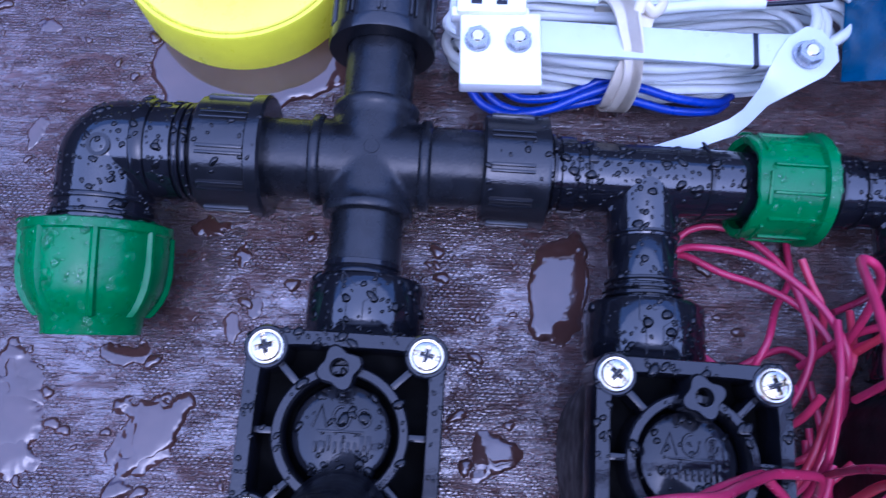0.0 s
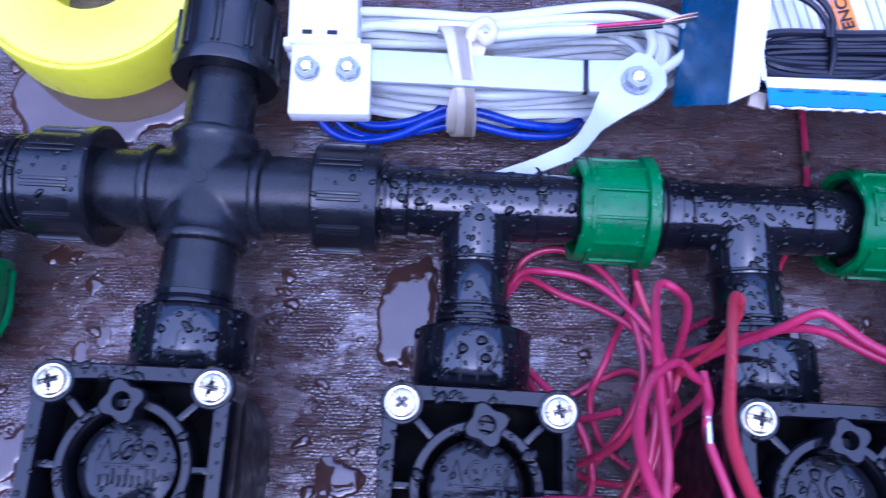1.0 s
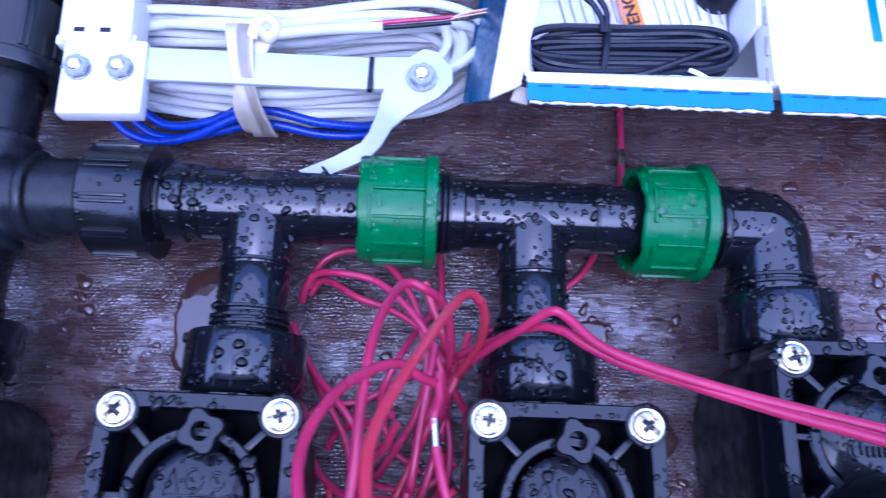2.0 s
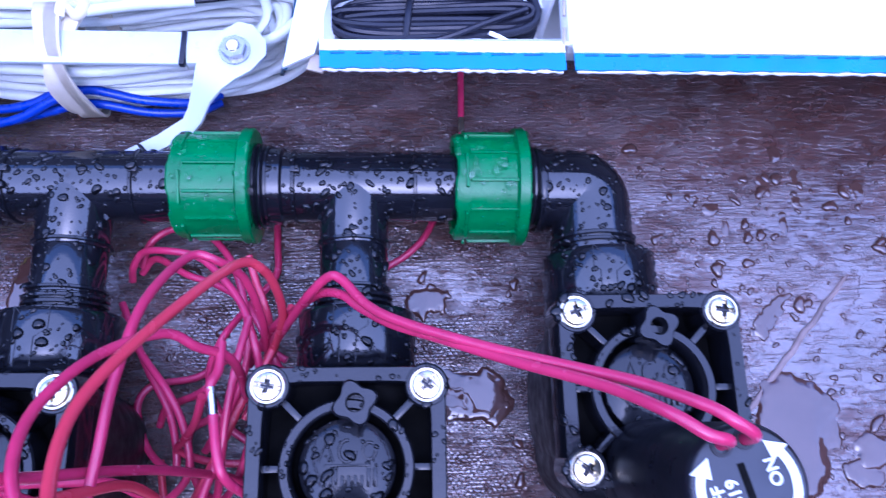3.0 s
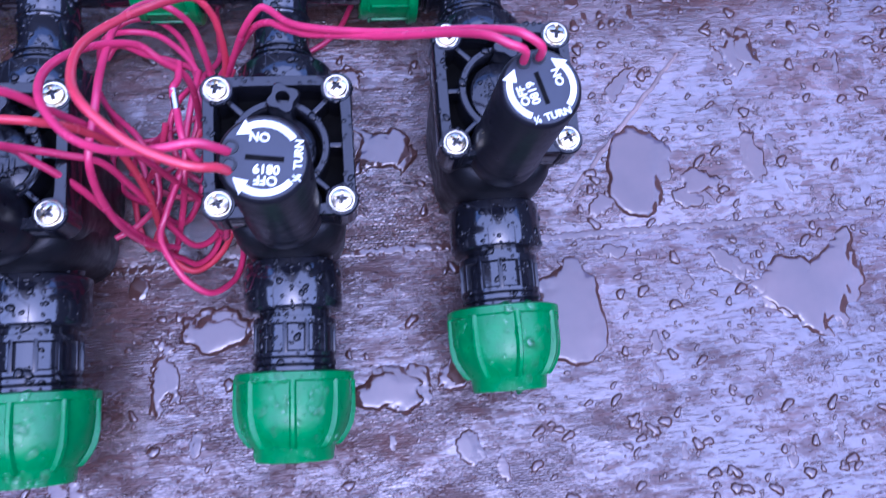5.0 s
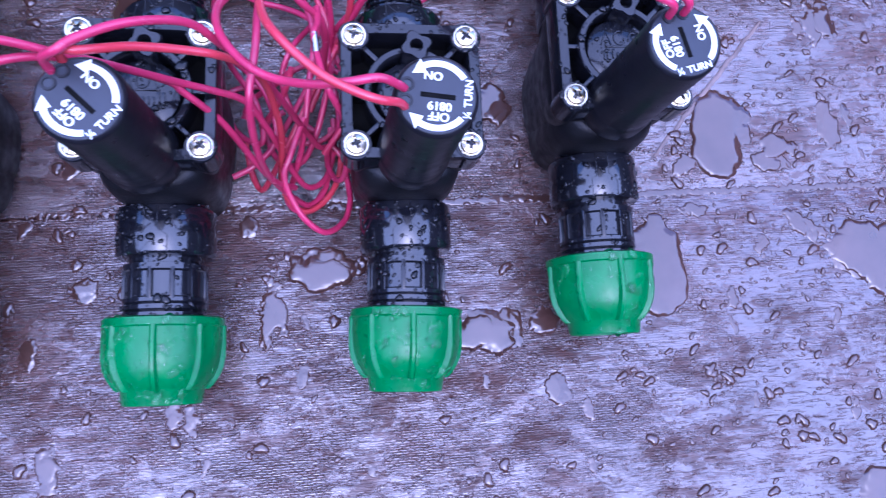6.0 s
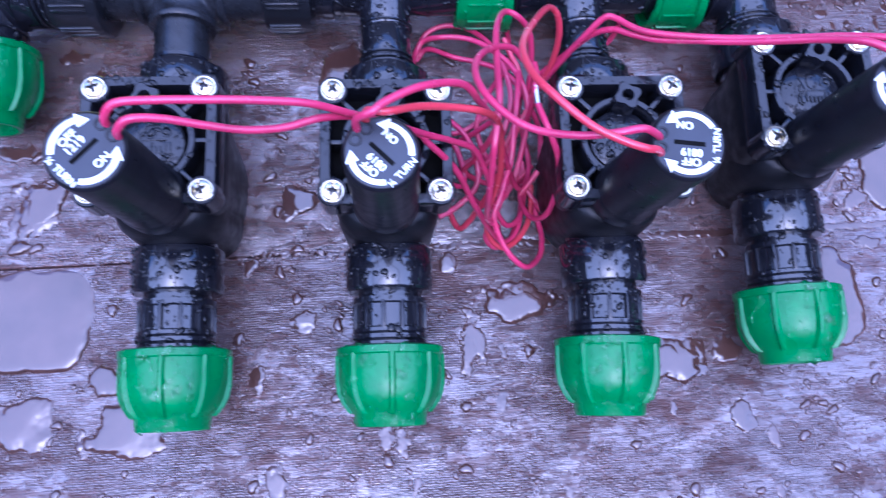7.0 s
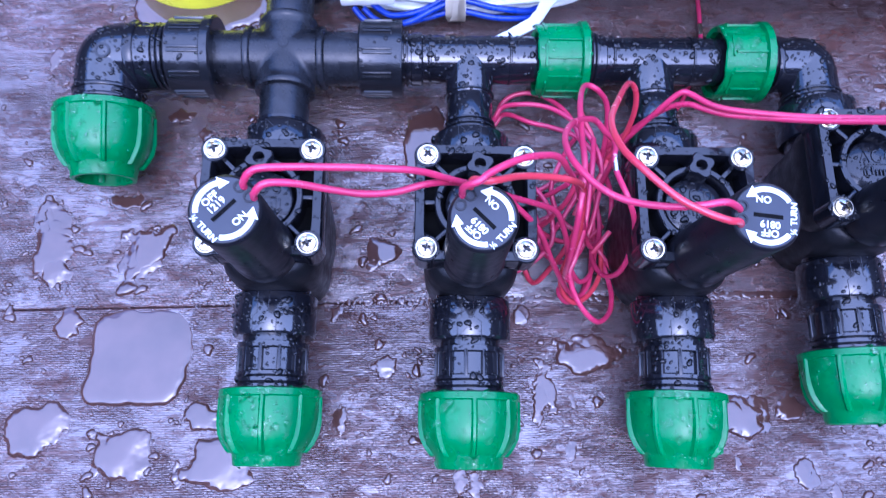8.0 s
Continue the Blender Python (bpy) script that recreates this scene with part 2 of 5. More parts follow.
def sweep(bm, line, radius, segs=10, closed=False, flat=1.0, caps=True):
    """A round (or flattened) rod along a line."""
    n = len(line)
    up = Vector((0, 0, 1))
    rings = []
    side = None
    for i, q in enumerate(line):
        a, b = (line[i - 1], line[(i + 1) % n]) if closed else (line[max(0, i - 1)], line[min(n - 1, i + 1)])
        d = (b - a).normalized()
        ref = up if side is None else side.cross(d)
        s = d.cross(ref if ref.length > 1e-4 else up)
        if s.length < 1e-4:
            s = d.cross(Vector((0, 1, 0)))
        s.normalize()
        if side is not None and s.dot(side) < 0:
            s.negate()
        side = s
        u = s.cross(d).normalized()
        r = radius(i / max(1, n - 1)) if callable(radius) else radius
        rings.append([bm.verts.new(q + s * (r * math.cos(2 * math.pi * k / segs)) + u * (r * flat * math.sin(2 * math.pi * k / segs))) for k in range(segs)])
    for a, b in list(zip(rings, rings[1:])) + ([(rings[-1], rings[0])] if closed else []):
        for k in range(segs):
            bm.faces.new((a[k], a[(k + 1) % segs], b[(k + 1) % segs], b[k]))
    if caps and not closed:
        bm.faces.new(rings[0])
        bm.faces.new(rings[-1])
    return bm


def prism(bm, outline, z0, z1, m=Matrix()):
    """A flat shape with thickness."""
    a = [bm.verts.new(m @ Vector((x, y, z0))) for x, y in outline]
    b = [bm.verts.new(m @ Vector((x, y, z1))) for x, y in outline]
    bm.faces.new(a)
    bm.faces.new(b)
    for i in range(len(a)):
        j = (i + 1) % len(a)
        bm.faces.new((a[i], a[j], b[j], b[i]))
    return bm


def squircle(h, k=4.0, n=48, hy=None):
    hy = hy or h
    out = []
    for i in range(n):
        c, s = math.cos(2 * math.pi * i / n), math.sin(2 * math.pi * i / n)
        out.append((h * math.copysign(abs(c) ** (2 / k), c), hy * math.copysign(abs(s) ** (2 / k), s)))
    return out


def loft(bm, layers, cap=True):
    """Skin over (outline, z) layers with equal counts."""
    rings = [[bm.verts.new((x, y, z)) for x, y in o] for o, z in layers]
    for a, b in zip(rings, rings[1:]):
        for i in range(len(a)):
            j = (i + 1) % len(a)
            bm.faces.new((a[i], a[j], b[j], b[i]))
    if cap:
        bm.faces.new(rings[0])
        bm.faces.new(rings[-1])
    return bm


ALONG_X = Matrix.Rotation(radians(90), 4, "Y")
DOWN_Y = Matrix.Rotation(radians(90), 4, "X")
UP_Y = Matrix.Rotation(radians(-90), 4, "X")


# ---- ground and table ----
bm = bmesh.new()
bmesh.ops.create_grid(bm, x_segments=8, y_segments=8, size=60)
tagged(part("ground", bm, GROUND, m=pose(0, 0, -0.74)), "grey outdoor paving under the table", "ground", kind="structure")

table = thing("table", pose(0.15, 0, -0.74), "wet dark brown table with a pressed wood grain top", "table")
for y0, y1 in ((-0.62, -0.14858), (-0.14842, 0.36), (0.3603, 0.75)):
    bm = bmesh.new()
    box(bm, 1.7, y1 - y0, 0.026, bevel=0.0018, seg=3)
    part("board", bm, TABLE_FRONT if y0 < -0.5 else TABLE, table, m=pose(0, (y0 + y1) / 2, 0.74 - 0.013))
bm = bmesh.new()
box(bm, 1.6, 1.25, 0.02)
part("underframe", bm, MATT_BLACK, table, m=pose(0, 0.06, 0.74 - 0.038))
for x in (-0.78, 0.78):
    for y in (-0.52, 0.64):
        bm = bmesh.new()
        box(bm, 0.05, 0.05, 0.692, bevel=0.004)
        part("leg", bm, MATT_BLACK, table, m=pose(x, y, 0.346))


# ---- pipe fittings ----
def green_cap_nut(parent, m, r=0.0279, length=0.0405):
    """Ribbed, domed compression nut; its wide rim at the origin, narrowing along +z."""
    bm = bmesh.new()
    L = length
    prof = [(r * 0.72, 0.001), (r * 0.93, 0), (r, 0.0008), (r, 0.0042), (r * 0.965, 0.005), (r * 0.965, L * 0.30), (r * 0.945, L * 0.46), (r * 0.90, L * 0.60),
            (r * 0.825, L * 0.71), (r * 0.735, L * 0.80), (r * 0.675, L * 0.84), (r * 0.65, L * 0.985), (r * 0.635, L), (r * 0.56, L), (r * 0.54, L * 0.6), (r * 0.5, L * 0.55), (0, L * 0.55)]
    lathe(bm, prof, 56)
    nut = part("green_nut", bm, GREEN, parent, "green ribbed plastic nut", m)
    side = [p for p in prof[3:11]]
    for k in range(8):
        bm = bmesh.new()
        a = 2 * math.pi * (k + 0.5) / 8
        rows = []
        cs, sn = math.cos(a), math.sin(a)
        for q, z in side:
            high = min(q + 0.0023, r * 1.02)
            rows.append([bm.verts.new((cs * rr - sn * ww, sn * rr + cs * ww, z)) for rr, ww in ((q - 0.0015, -0.0022), (q + (high - q) * 0.55, -0.0013), (high, -0.0007), (high, 0.0007), (q + (high - q) * 0.55, 0.0013), (q - 0.0015, 0.0022))])
        for p0, p1 in zip(rows, rows[1:]):
            for i in range(5):
                bm.faces.new((p0[i], p0[i + 1], p1[i + 1], p1[i]))
        bm.faces.new(rows[0])
        bm.faces.new(rows[-1])
        part("rib", bm, GREEN, nut)
    for k in range(6):
        bm = bmesh.new()
        box(bm, 0.0022, 0.0035, L * 0.4, bevel=0.0004)
        a = 2 * math.pi * k / 6
        part("tooth", bm, GREEN, nut, m=Matrix.Rotation(a, 4, "Z") @ pose(r * 0.54, 0, L * 0.76))
    return nut


def green_ring_nut(parent, x0, x1, r, turn):
    """Green coupling nut on the main pipe: scalloped edge at x0, flange at x1."""
    bm = bmesh.new()
    n = 96
    L = x1 - x0
    cols = []
    for i in range(n):
        a = 2 * math.pi * i / n
        ph = (a * 6 / (2 * math.pi) + turn) % 1.0
        cut = 0.0009 * (0.5 - 0.5 * math.tanh(4 * math.cos(2 * math.pi * ph) + 1))
        prof = [(r - 0.0035, cut + 0.001), (r - 0.0008, cut), (r, cut + 0.0008), (r, L - 0.0055), (r + 0.0024, L - 0.0045), (r + 0.0026, L - 0.0006), (r + 0.002, L), (r - 0.0035, L)]
        cols.append([bm.verts.new((x0 + z, q * math.sin(a), q * math.cos(a))) for q, z in prof])
    for i in range(n):
        a, b = cols[i], cols[(i + 1) % n]
        for k in range(len(a)):
            j = (k + 1) % len(a)
            bm.faces.new((a[k], b[k], b[j], a[j]))
    nut = part("green_nut", bm, GREEN, parent, "green scalloped plastic coupling nut")
    for k in range(12):
        bm = bmesh.new()
        box(bm, L * 0.72, 0.0014, 0.0024, bevel=0.0004)
        a = 2 * math.pi * (k + 0.5 + turn * 2) / 12
        part("rib", bm, GREEN, nut, m=Matrix.Rotation(a, 4, "X") @ pose((x0 + x1) / 2 + 0.002, 0, r))
    for k in range(6):
        bm = bmesh.new()
        box(bm, 0.0014, r * 0.62, 0.0018, bevel=0.0004)
        a = 2 * math.pi * (k + 0.5 - turn) / 6
        part("rib", bm, GREEN, nut, m=Matrix.Rotation(a, 4, "X") @ pose(x0 + L * 0.16, 0, r - 0.0002))
    return nut


def union_nut(parent, m, r, length, rim=0.0018):
    """Black ribbed union nut, along +z."""
    bm = bmesh.new()
    L = length
    lathe(bm, [(r * 0.7, 0), (r - 0.0012, 0), (r, 0.0012), (r, L - 0.007), (r + rim, L - 0.006), (r + rim * 1.2, L - 0.0012), (r + 0.001, L), (r * 0.7, L)], 56)
    nut = part("union_nut", bm, WET_NUT, parent, "black ribbed plastic union nut", m)
    for k in range(10):
        for off in (-0.055, 0.055):
            bm = bmesh.new()
            box(bm, 0.0026, 0.0015, L * 0.66, bevel=0.0005)
            part("rib", bm, WET_NUT, nut, m=Matrix.Rotation(2 * math.pi * k / 10 + off + 0.3, 4, "Z") @ pose(r, 0, L * 0.44))
    return nut


def ring_lines(parent, xs, r, w, m):
    for x in xs:
        q = bmesh.new()
        lathe(q, [(r - 0.003, x - w), (r - 0.0004, x - w), (r, x - w * 0.6), (r, x + w * 0.6), (r - 0.0004, x + w), (r - 0.003, x + w)], 48, m)
        part("ring", q, BLACK, parent)


AX = lambda x: (x, 0.0025 - 0.0215 * x, 0.0378 - 0.012 * x)
MAIN = pose(0, 0.0025, 0.0378, 0, 0.7, -1.23)

# cross with two union nuts and the feed upward
cross = thing("cross_fitting", MAIN, "black plastic four-way pipe cross with ribbed union nuts", "pipe fitting")
ARM = 0.0179
for m, fr, pr in ((ALONG_X, 0.0195, 0.0166), (Matrix.Rotation(radians(-90), 4, "Y"), 0.0195, 0.0166), (UP_Y, 0.0187, 0.0149), (DOWN_Y, 0.0187, 0.0150)):
    bm = bmesh.new()
    lathe(bm, [(0, 0.016), (ARM, 0.016), (ARM, 0.0200), (fr - 0.0004, 0.0206), (fr, 0.0214), (fr, 0.0238), (fr - 0.0006, 0.0246), (pr + 0.0002, 0.0252), (pr, 0.056), (0.0, 0.056)], 48, m)
    part("arm", bm, MATT_BLACK, cross)
bm = bmesh.new()
for m in (ALONG_X, UP_Y):
    lathe(bm, [(0, -0.0206), (ARM, -0.0206), (ARM, 0.0206), (0, 0.0206)], 48, m)
hub = part("hub", bm, MATT_BLACK, cross)
fuse = hub.modifiers.new("fuse", "REMESH")
fuse.mode, fuse.voxel_size, fuse.use_smooth_shade = "VOXEL", 0.0009, True
soften = hub.modifiers.new("soften", "SMOOTH")
soften.factor, soften.iterations = 0.5, 14
bm = bmesh.new()
lathe(bm, [(0.0, 0), (0.0030, 0), (0.0034, -0.0006), (0.0034, -0.003), (0, -0.003)], 28, pose(0.0008, 0.0006, ARM + 0.0001))
part("moulding_mark", bm, MATT_BLACK, cross)
union_nut(cross, pose(-0.0712, 0, 0) @ ALONG_X, 0.0238, 0.0288)
union_nut(cross, pose(0.0462, 0, 0) @ ALONG_X, 0.0232, 0.0268, 0.0004)
union_nut(cross, pose(0, 0.0870, 0) @ DOWN_Y, 0.0224, 0.0345, 0.0012)
bm = bmesh.new()
lathe(bm, [(0.0, 0.05), (0.0149, 0.05), (0.0149, 0.094), (0.0182, 0.095), (0.0182, 0.105), (0.0165, 0.106), (0.0165, 0.19), (0, 0.19)], 40, UP_Y)
part("feed_pipe", bm, BLACK, cross, "black feed pipe")
bm = bmesh.new()
lathe(bm, [(0.0, 0.045), (0.0149, 0.045), (0.0160, 0.0455), (0.0160, 0.0475), (0.0153, 0.048), (0.0163, 0.0492), (0.0163, 0.0508), (0.0155, 0.0514), (0.0172, 0.0526), (0.0172, 0.0548), (0.0158, 0.0555), (0.0158, 0.0580), (0, 0.0580)], 40, DOWN_Y)
part("thread", bm, BLACK, cross)

# left elbow with its green nut
elbow = thing("elbow_fitting", pose(-0.1105, 0.0045, 0.0388, 8, 0, -1.0), "wet black pipe elbow with a green compression nut", "pipe fitting")
bm = bmesh.new()
R = 0.0205
arc = [Vector((0.0310, 0, 0)), Vector((0.012, 0, 0))] + [Vector((0.008 - 0.008 * math.sin(a), -0.008 + 0.008 * math.cos(a), 0)) for a in [i * math.pi / 24 for i in range(1, 12)]] + [Vector((0, -0.012, 0)), Vector((0, -0.036, 0))]
sweep(bm, arc, R, 40)
ring_lines(elbow, (0.018,), R + 0.0014, 0.0028, ALONG_X)
ring_lines(elbow, (0.0332, 0.0366), R + 0.0005, 0.0012, ALONG_X)
neck = bmesh.new()
lathe(neck, [(0, 0.02), (R - 0.002, 0.02), (R - 0.002, 0.044), (0, 0.044)], 40, ALONG_X)
part("neck", neck, BLACK, elbow)
ring_lines(elbow, (0.0235, 0.0300, 0.0345), R + 0.0012, 0.0012, DOWN_Y)
part("elbow_body", bm, GLOSS_BLACK, elbow)
bm = bmesh.new()
lathe(bm, [(0.0032, 0.0), (0.0048, 0.0), (0.0048, 0.0012), (0.0032, 0.0012)], 24, pose(0.0035, -0.0035, R - 0.0009), True)
part("moulded_ring", bm, BLACK, elbow)
green_cap_nut(elbow, pose(-0.0018, -0.0335, 0, 0, 0, 2) @ DOWN_Y, 0.0292, 0.0455)


def tee(x, label, nut_x0, nut_x1, nut_r, turn):
    """Tee on the main line with its branch toward -y and the green nut that joins the next fitting."""
    q = thing("tee_fitting", pose(*AX(x), 0, 0.7, -1.23), label, "pipe fitting", "tees of the manifold")
    b = bmesh.new()
    r = 0.0149
    lathe(b, [(0, -0.043), (r + 0.0006, -0.043), (r + 0.0006, -0.0365), (r + 0.0016, -0.036), (r + 0.0016, -0.030), (r, -0.029), (r, 0.052), (0, 0.052)], 48, ALONG_X)
    part("run_pipe", b, GLOSS_BLACK, q)
    b = bmesh.new()
    lathe(b, [(0, 0), (r - 0.0004, 0), (r - 0.0006, 0.0275), (r - 0.001, 0.028), (r - 0.0006, 0.0285), (r - 0.001, 0.047), (r - 0.0005, 0.0475), (r - 0.0005, 0.056), (0, 0.056)], 48, DOWN_Y)
    ring_lines(q, (-0.0245, 0.0255), r + 0.0009, 0.0008, ALONG_X)
    ring_lines(q, (-0.0415, -0.0390), r + 0.0022, 0.0007, ALONG_X)
    ring_lines(q, (0.0262, 0.0455), r + 0.0006, 0.0007, DOWN_Y)
    ring_lines(q, (0.049, 0.0515, 0.054), r + 0.0013, 0.0009, DOWN_Y)
    part("branch_pipe", b, GLOSS_BLACK, q)
    for s in (-1, 1):
        b = bmesh.new()
        va = [b.verts.new(v) for v in ((s * 0.0005, -0.001, r + 0.0006), (s * 0.0142, -0.0165, r * 0.30), (s * 0.0150, -0.0152, r * 0.28), (s * 0.0022, 0.0005, r + 0.0003))]
        vb = [b.verts.new(v.co - Vector((0, 0, 0.0012))) for v in va]
        b.faces.new(va)
        b.faces.new(vb)
        for k in range(4):
            b.faces.new((va[k], va[(k + 1) % 4], vb[(k + 1) % 4], vb[k]))
        part("gusset", b, BLACK, q)
    for sx in (-0.0235, 0.0265):
        b = bmesh.new()
        box(b, 0.004, 0.003, 0.0022, bevel=0.0005)
        part("lug", b, BLACK, q, m=pose(sx, 0.002, r + 0.0006))
    b = bmesh.new()
    x0, x1 = nut_x0 - x, nut_x1 - x
    lathe(b, [(0.010, x0 + 0.0045), (nut_r - 0.003, x0 + 0.005), (nut_r - 0.003, x1 - 0.002), (r + 0.0034, x1 - 0.0015), (r + 0.0034, x1 + 0.0012), (r + 0.0022, x1 + 0.0016), (r + 0.0030, x1 + 0.0026), (r + 0.0030, x1 + 0.0036),
              (r + 0.0020, x1 + 0.0042), (r + 0.0028, x1 + 0.0050), (r + 0.0028, x1 + 0.0060), (0.010, x1 + 0.0066)], 48, ALONG_X)
    part("thread", b, BLACK, q)
    nut = green_ring_nut(q, nut_x0 - x, nut_x1 - x, nut_r, turn)
    return q


tee(0.1150, "wet black pipe tee with a green scalloped nut, by the cross", 0.1562, 0.1885, 0.0219, 0.16)
tee(0.2295, "wet black pipe tee with green scalloped nut, by the end elbow", 0.2712, 0.3018, 0.0229, 0.46)

end = thing("elbow_fitting", pose(0.3312, -0.0062, 0.0338, 0, 0.7, -1.2), "wet black pipe elbow at the end of the manifold", "pipe fitting")
bm = bmesh.new()
R = 0.0172
arc = [Vector((-0.0235, 0, 0)), Vector((-0.012, 0, 0))] + [Vector((-0.007 + 0.007 * math.sin(a), -0.007 + 0.007 * math.cos(a), 0)) for a in [i * math.pi / 24 for i in range(1, 12)]] + [Vector((0, -0.010, 0)), Vector((0, -0.034, 0))]
sweep(bm, arc, R, 40)
ring_lines(end, (-0.0228,), R + 0.0012, 0.0016, ALONG_X)
ring_lines(end, (0.0235, 0.0262), R + 0.0012, 0.0009, DOWN_Y)
neck = bmesh.new()
lathe(neck, [(0, -0.05), (0.0150, -0.05), (0.0150, -0.02), (0, -0.02)], 40, ALONG_X)
part("neck", neck, BLACK, end)
part("elbow_body", bm, GLOSS_BLACK, end)


# ---- solenoid valves ----
def text_part(body, size, m, parent, material=INK, depth=0.00012):
    cu = bpy.data.curves.new("print", "FONT")
    cu.body, cu.size, cu.extrude, cu.align_x, cu.align_y = body, size, depth, "CENTER", "CENTER"
    cu.offset = size * 0.018
    tmp = new("print", cu)
    bpy.context.view_layer.update()
    me = bpy.data.meshes.new_from_object(tmp.evaluated_get(bpy.context.evaluated_depsgraph_get()))
    bpy.data.objects.remove(tmp)
    bpy.data.curves.remove(cu)
    me.materials.clear()
    me.materials.append(material)
    ob = new("print", me)
    ob.parent, ob.matrix_basis = parent, m
    return ob


def screw_mesh():
    b = bmesh.new()
    lathe(b, [(0, -0.004), (0.0058, -0.004), (0.0060, -0.0005), (0.0058, 0.0001), (0.0054, 0.0004), (0.0047, 0.0003), (0.0044, -0.0006)], 56)
    radii = [0.0044, 0.0043, 0.0041, 0.0037, 0.0033, 0.0029, 0.0024, 0.0019, 0.0014, 0.0010, 0.0006, 0.0]
    rings = []
    for r in radii:
        z0 = -0.0006 if r > 0.00435 else 0.0024 - 0.0011 * (r / 0.005) ** 2
        row = []
        for i in range(56 if r else 1):
            a = 2 * math.pi * i / 56
            x, y = r * math.cos(a), r * math.sin(a)
            z = z0
            if (abs(x) < 0.00065 or abs(y) < 0.00065) and r < 0.0030:
                z -= 0.0018
            if abs(x) < 0.0006 and 0.0031 <= r < 0.0042:
                z -= 0.0007
            row.append(b.verts.new((x, y, z)))
        rings.append(row)
    for p, q in zip(rings, rings[1:]):
        for i in range(56):
            f = list(dict.fromkeys((p[i], p[(i + 1) % 56], q[(i + 1) % len(q)], q[i % len(q)])))
            b.faces.new(f)
    return b


def valve(m, drop, label, spin, lean, first=None):
    """Valve: flow toward -y, axis at the origin, bottom at -drop."""
    v = thing("solenoid_valve", m, label, "valve", "valves on the manifold")
    H = 0.0560
    b = bmesh.new()
    loft(b, [(squircle(0.0255, 2.6, 48, 0.0275), -drop), (squircle(0.0280, 2.8, 48, 0.0305), -drop + 0.004), (squircle(0.0290, 3.0, 48, 0.0325), -0.012), (squircle(0.0295, 3.4, 48, 0.0330), 0.012), (squircle(0.0302, 4.5, 48, 0.0322), 0.020),
             (squircle(0.0308, 7), 0.027), (squircle(0.0308, 7), 0.0385), (squircle(0.0300, 7), 0.0395)])
    part("body", b, SHADE_BLACK, v)
    b = bmesh.new()
    low = lambda h, k, hy: [(x, y - 0.0190) for x, y in squircle(h, k, 48, hy)]
    loft(b, [(low(0.0235, 2.4, 0.0200), -drop + 0.001), (low(0.0262, 2.6, 0.0235), -drop + 0.006), (low(0.0270, 2.7, 0.0245), 0.008), (low(0.0262, 2.7, 0.0238), 0.024), (low(0.0235, 2.6, 0.0205), 0.0335), (low(0.0200, 2.4, 0.0170), 0.0362)])
    part("lower_body", b, SHADE_BLACK, v)
    for y0, y1, m2 in ((0.020, 0.0595, UP_Y), (0.020, 0.0660, DOWN_Y)):
        b = bmesh.new()
        r = 0.0237 if m2 is UP_Y else 0.0232
        lathe(b, [(0, y0), (r * 0.84, y0), (r * 0.84, y1 - 0.0245), (r - 0.0010, y1 - 0.0240), (r, y1 - 0.0228), (r, y1 - 0.002), (r - 0.0012, y1 - 0.0003), (r - 0.004, y1), (0.0, y1)], 56, m2)
        c = part("threaded_collar", b, GLOSS_BLACK, v)
        sg = 1 if m2 is UP_Y else -1
        for seam in (((0.0051, 0.0004), (0.0051, 0.0086), (0.0007, 0.0118), (0.0007, 0.0225)), ((-0.0079, 0.0004), (-0.0026, 0.0057), (0.0051, 0.0030)), ((-0.0079, 0.0004), (-0.0079, 0.0094), (-0.0055, 0.0110), (-0.0055, 0.0225))):
            b = bmesh.new()
            sweep(b, [Vector((x, sg * (y1 - d), math.sqrt(r * r - x * x))) for x, d in seam], 0.00022, 6)
            part("mould_seam", b, BLACK, c)
    # cap: rim, floor, ring, ribs, dome
    b = bmesh.new()
    out, inn = squircle(0.0318, 12, 64), squircle(0.0267, 6.5, 64)
    lay = [(out, 0.040), (out, H - 0.0008), ([(x * 0.985, y * 0.985) for x, y in out], H), ([(x * 1.015, y * 1.015) for x, y in inn], H), (inn, H - 0.0006), (inn, 0.0385)]
    loft(b, lay, False)
    cap = part("cap", b, BLACK, v, "black moulded square valve cap with ribbed pockets")
    # floor painted near black so the pockets read as deep shade
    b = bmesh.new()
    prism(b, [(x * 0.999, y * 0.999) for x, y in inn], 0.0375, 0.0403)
    part("pocket_floor", b, RECESS_SHADE, cap, "pocket floor coloured near black as the shade inside")
    for sx in (-1, 1):
        for sy in (-1, 1):
            b = bmesh.new()
            lathe(b, [(0, 0.040), (0.0072, 0.040), (0.0072, H - 0.0004), (0.0066, H + 0.0003), (0, H + 0.0003)], 32, pose(sx * 0.0255, sy * 0.0255, 0))
            part("boss", b, BLACK, cap)
    b = bmesh.new()
    lathe(b, [(0.0182, 0.0395), (0.0182, H - 0.0022), (0.0187, H - 0.0016), (0.0210, H - 0.0016), (0.0216, H - 0.0022), (0.0216, 0.0395)], 64)
    part("ring", b, BLACK, cap)
    for a in (45, 135, 225, 315, 0, 180):
        b = bmesh.new()
        l = 0.0105 if a % 90 else 0.0068
        box(b, l, 0.0023, H - 0.043, bevel=0.0004)
        part("rib", b, BLACK, cap, m=Matrix.Rotation(radians(a), 4, "Z") @ pose(0.0208 + l / 2, 0, (H - 0.002 + 0.0405) / 2))
    b = bmesh.new()
    lathe(b, [(0.0162, 0.0395), (0.0162, 0.0474), (0.0154, 0.0496), (0.0124, 0.0511), (0.0070, 0.0520), (0, 0.0523)], 48)
    dome = part("dome", b, BLACK, cap)
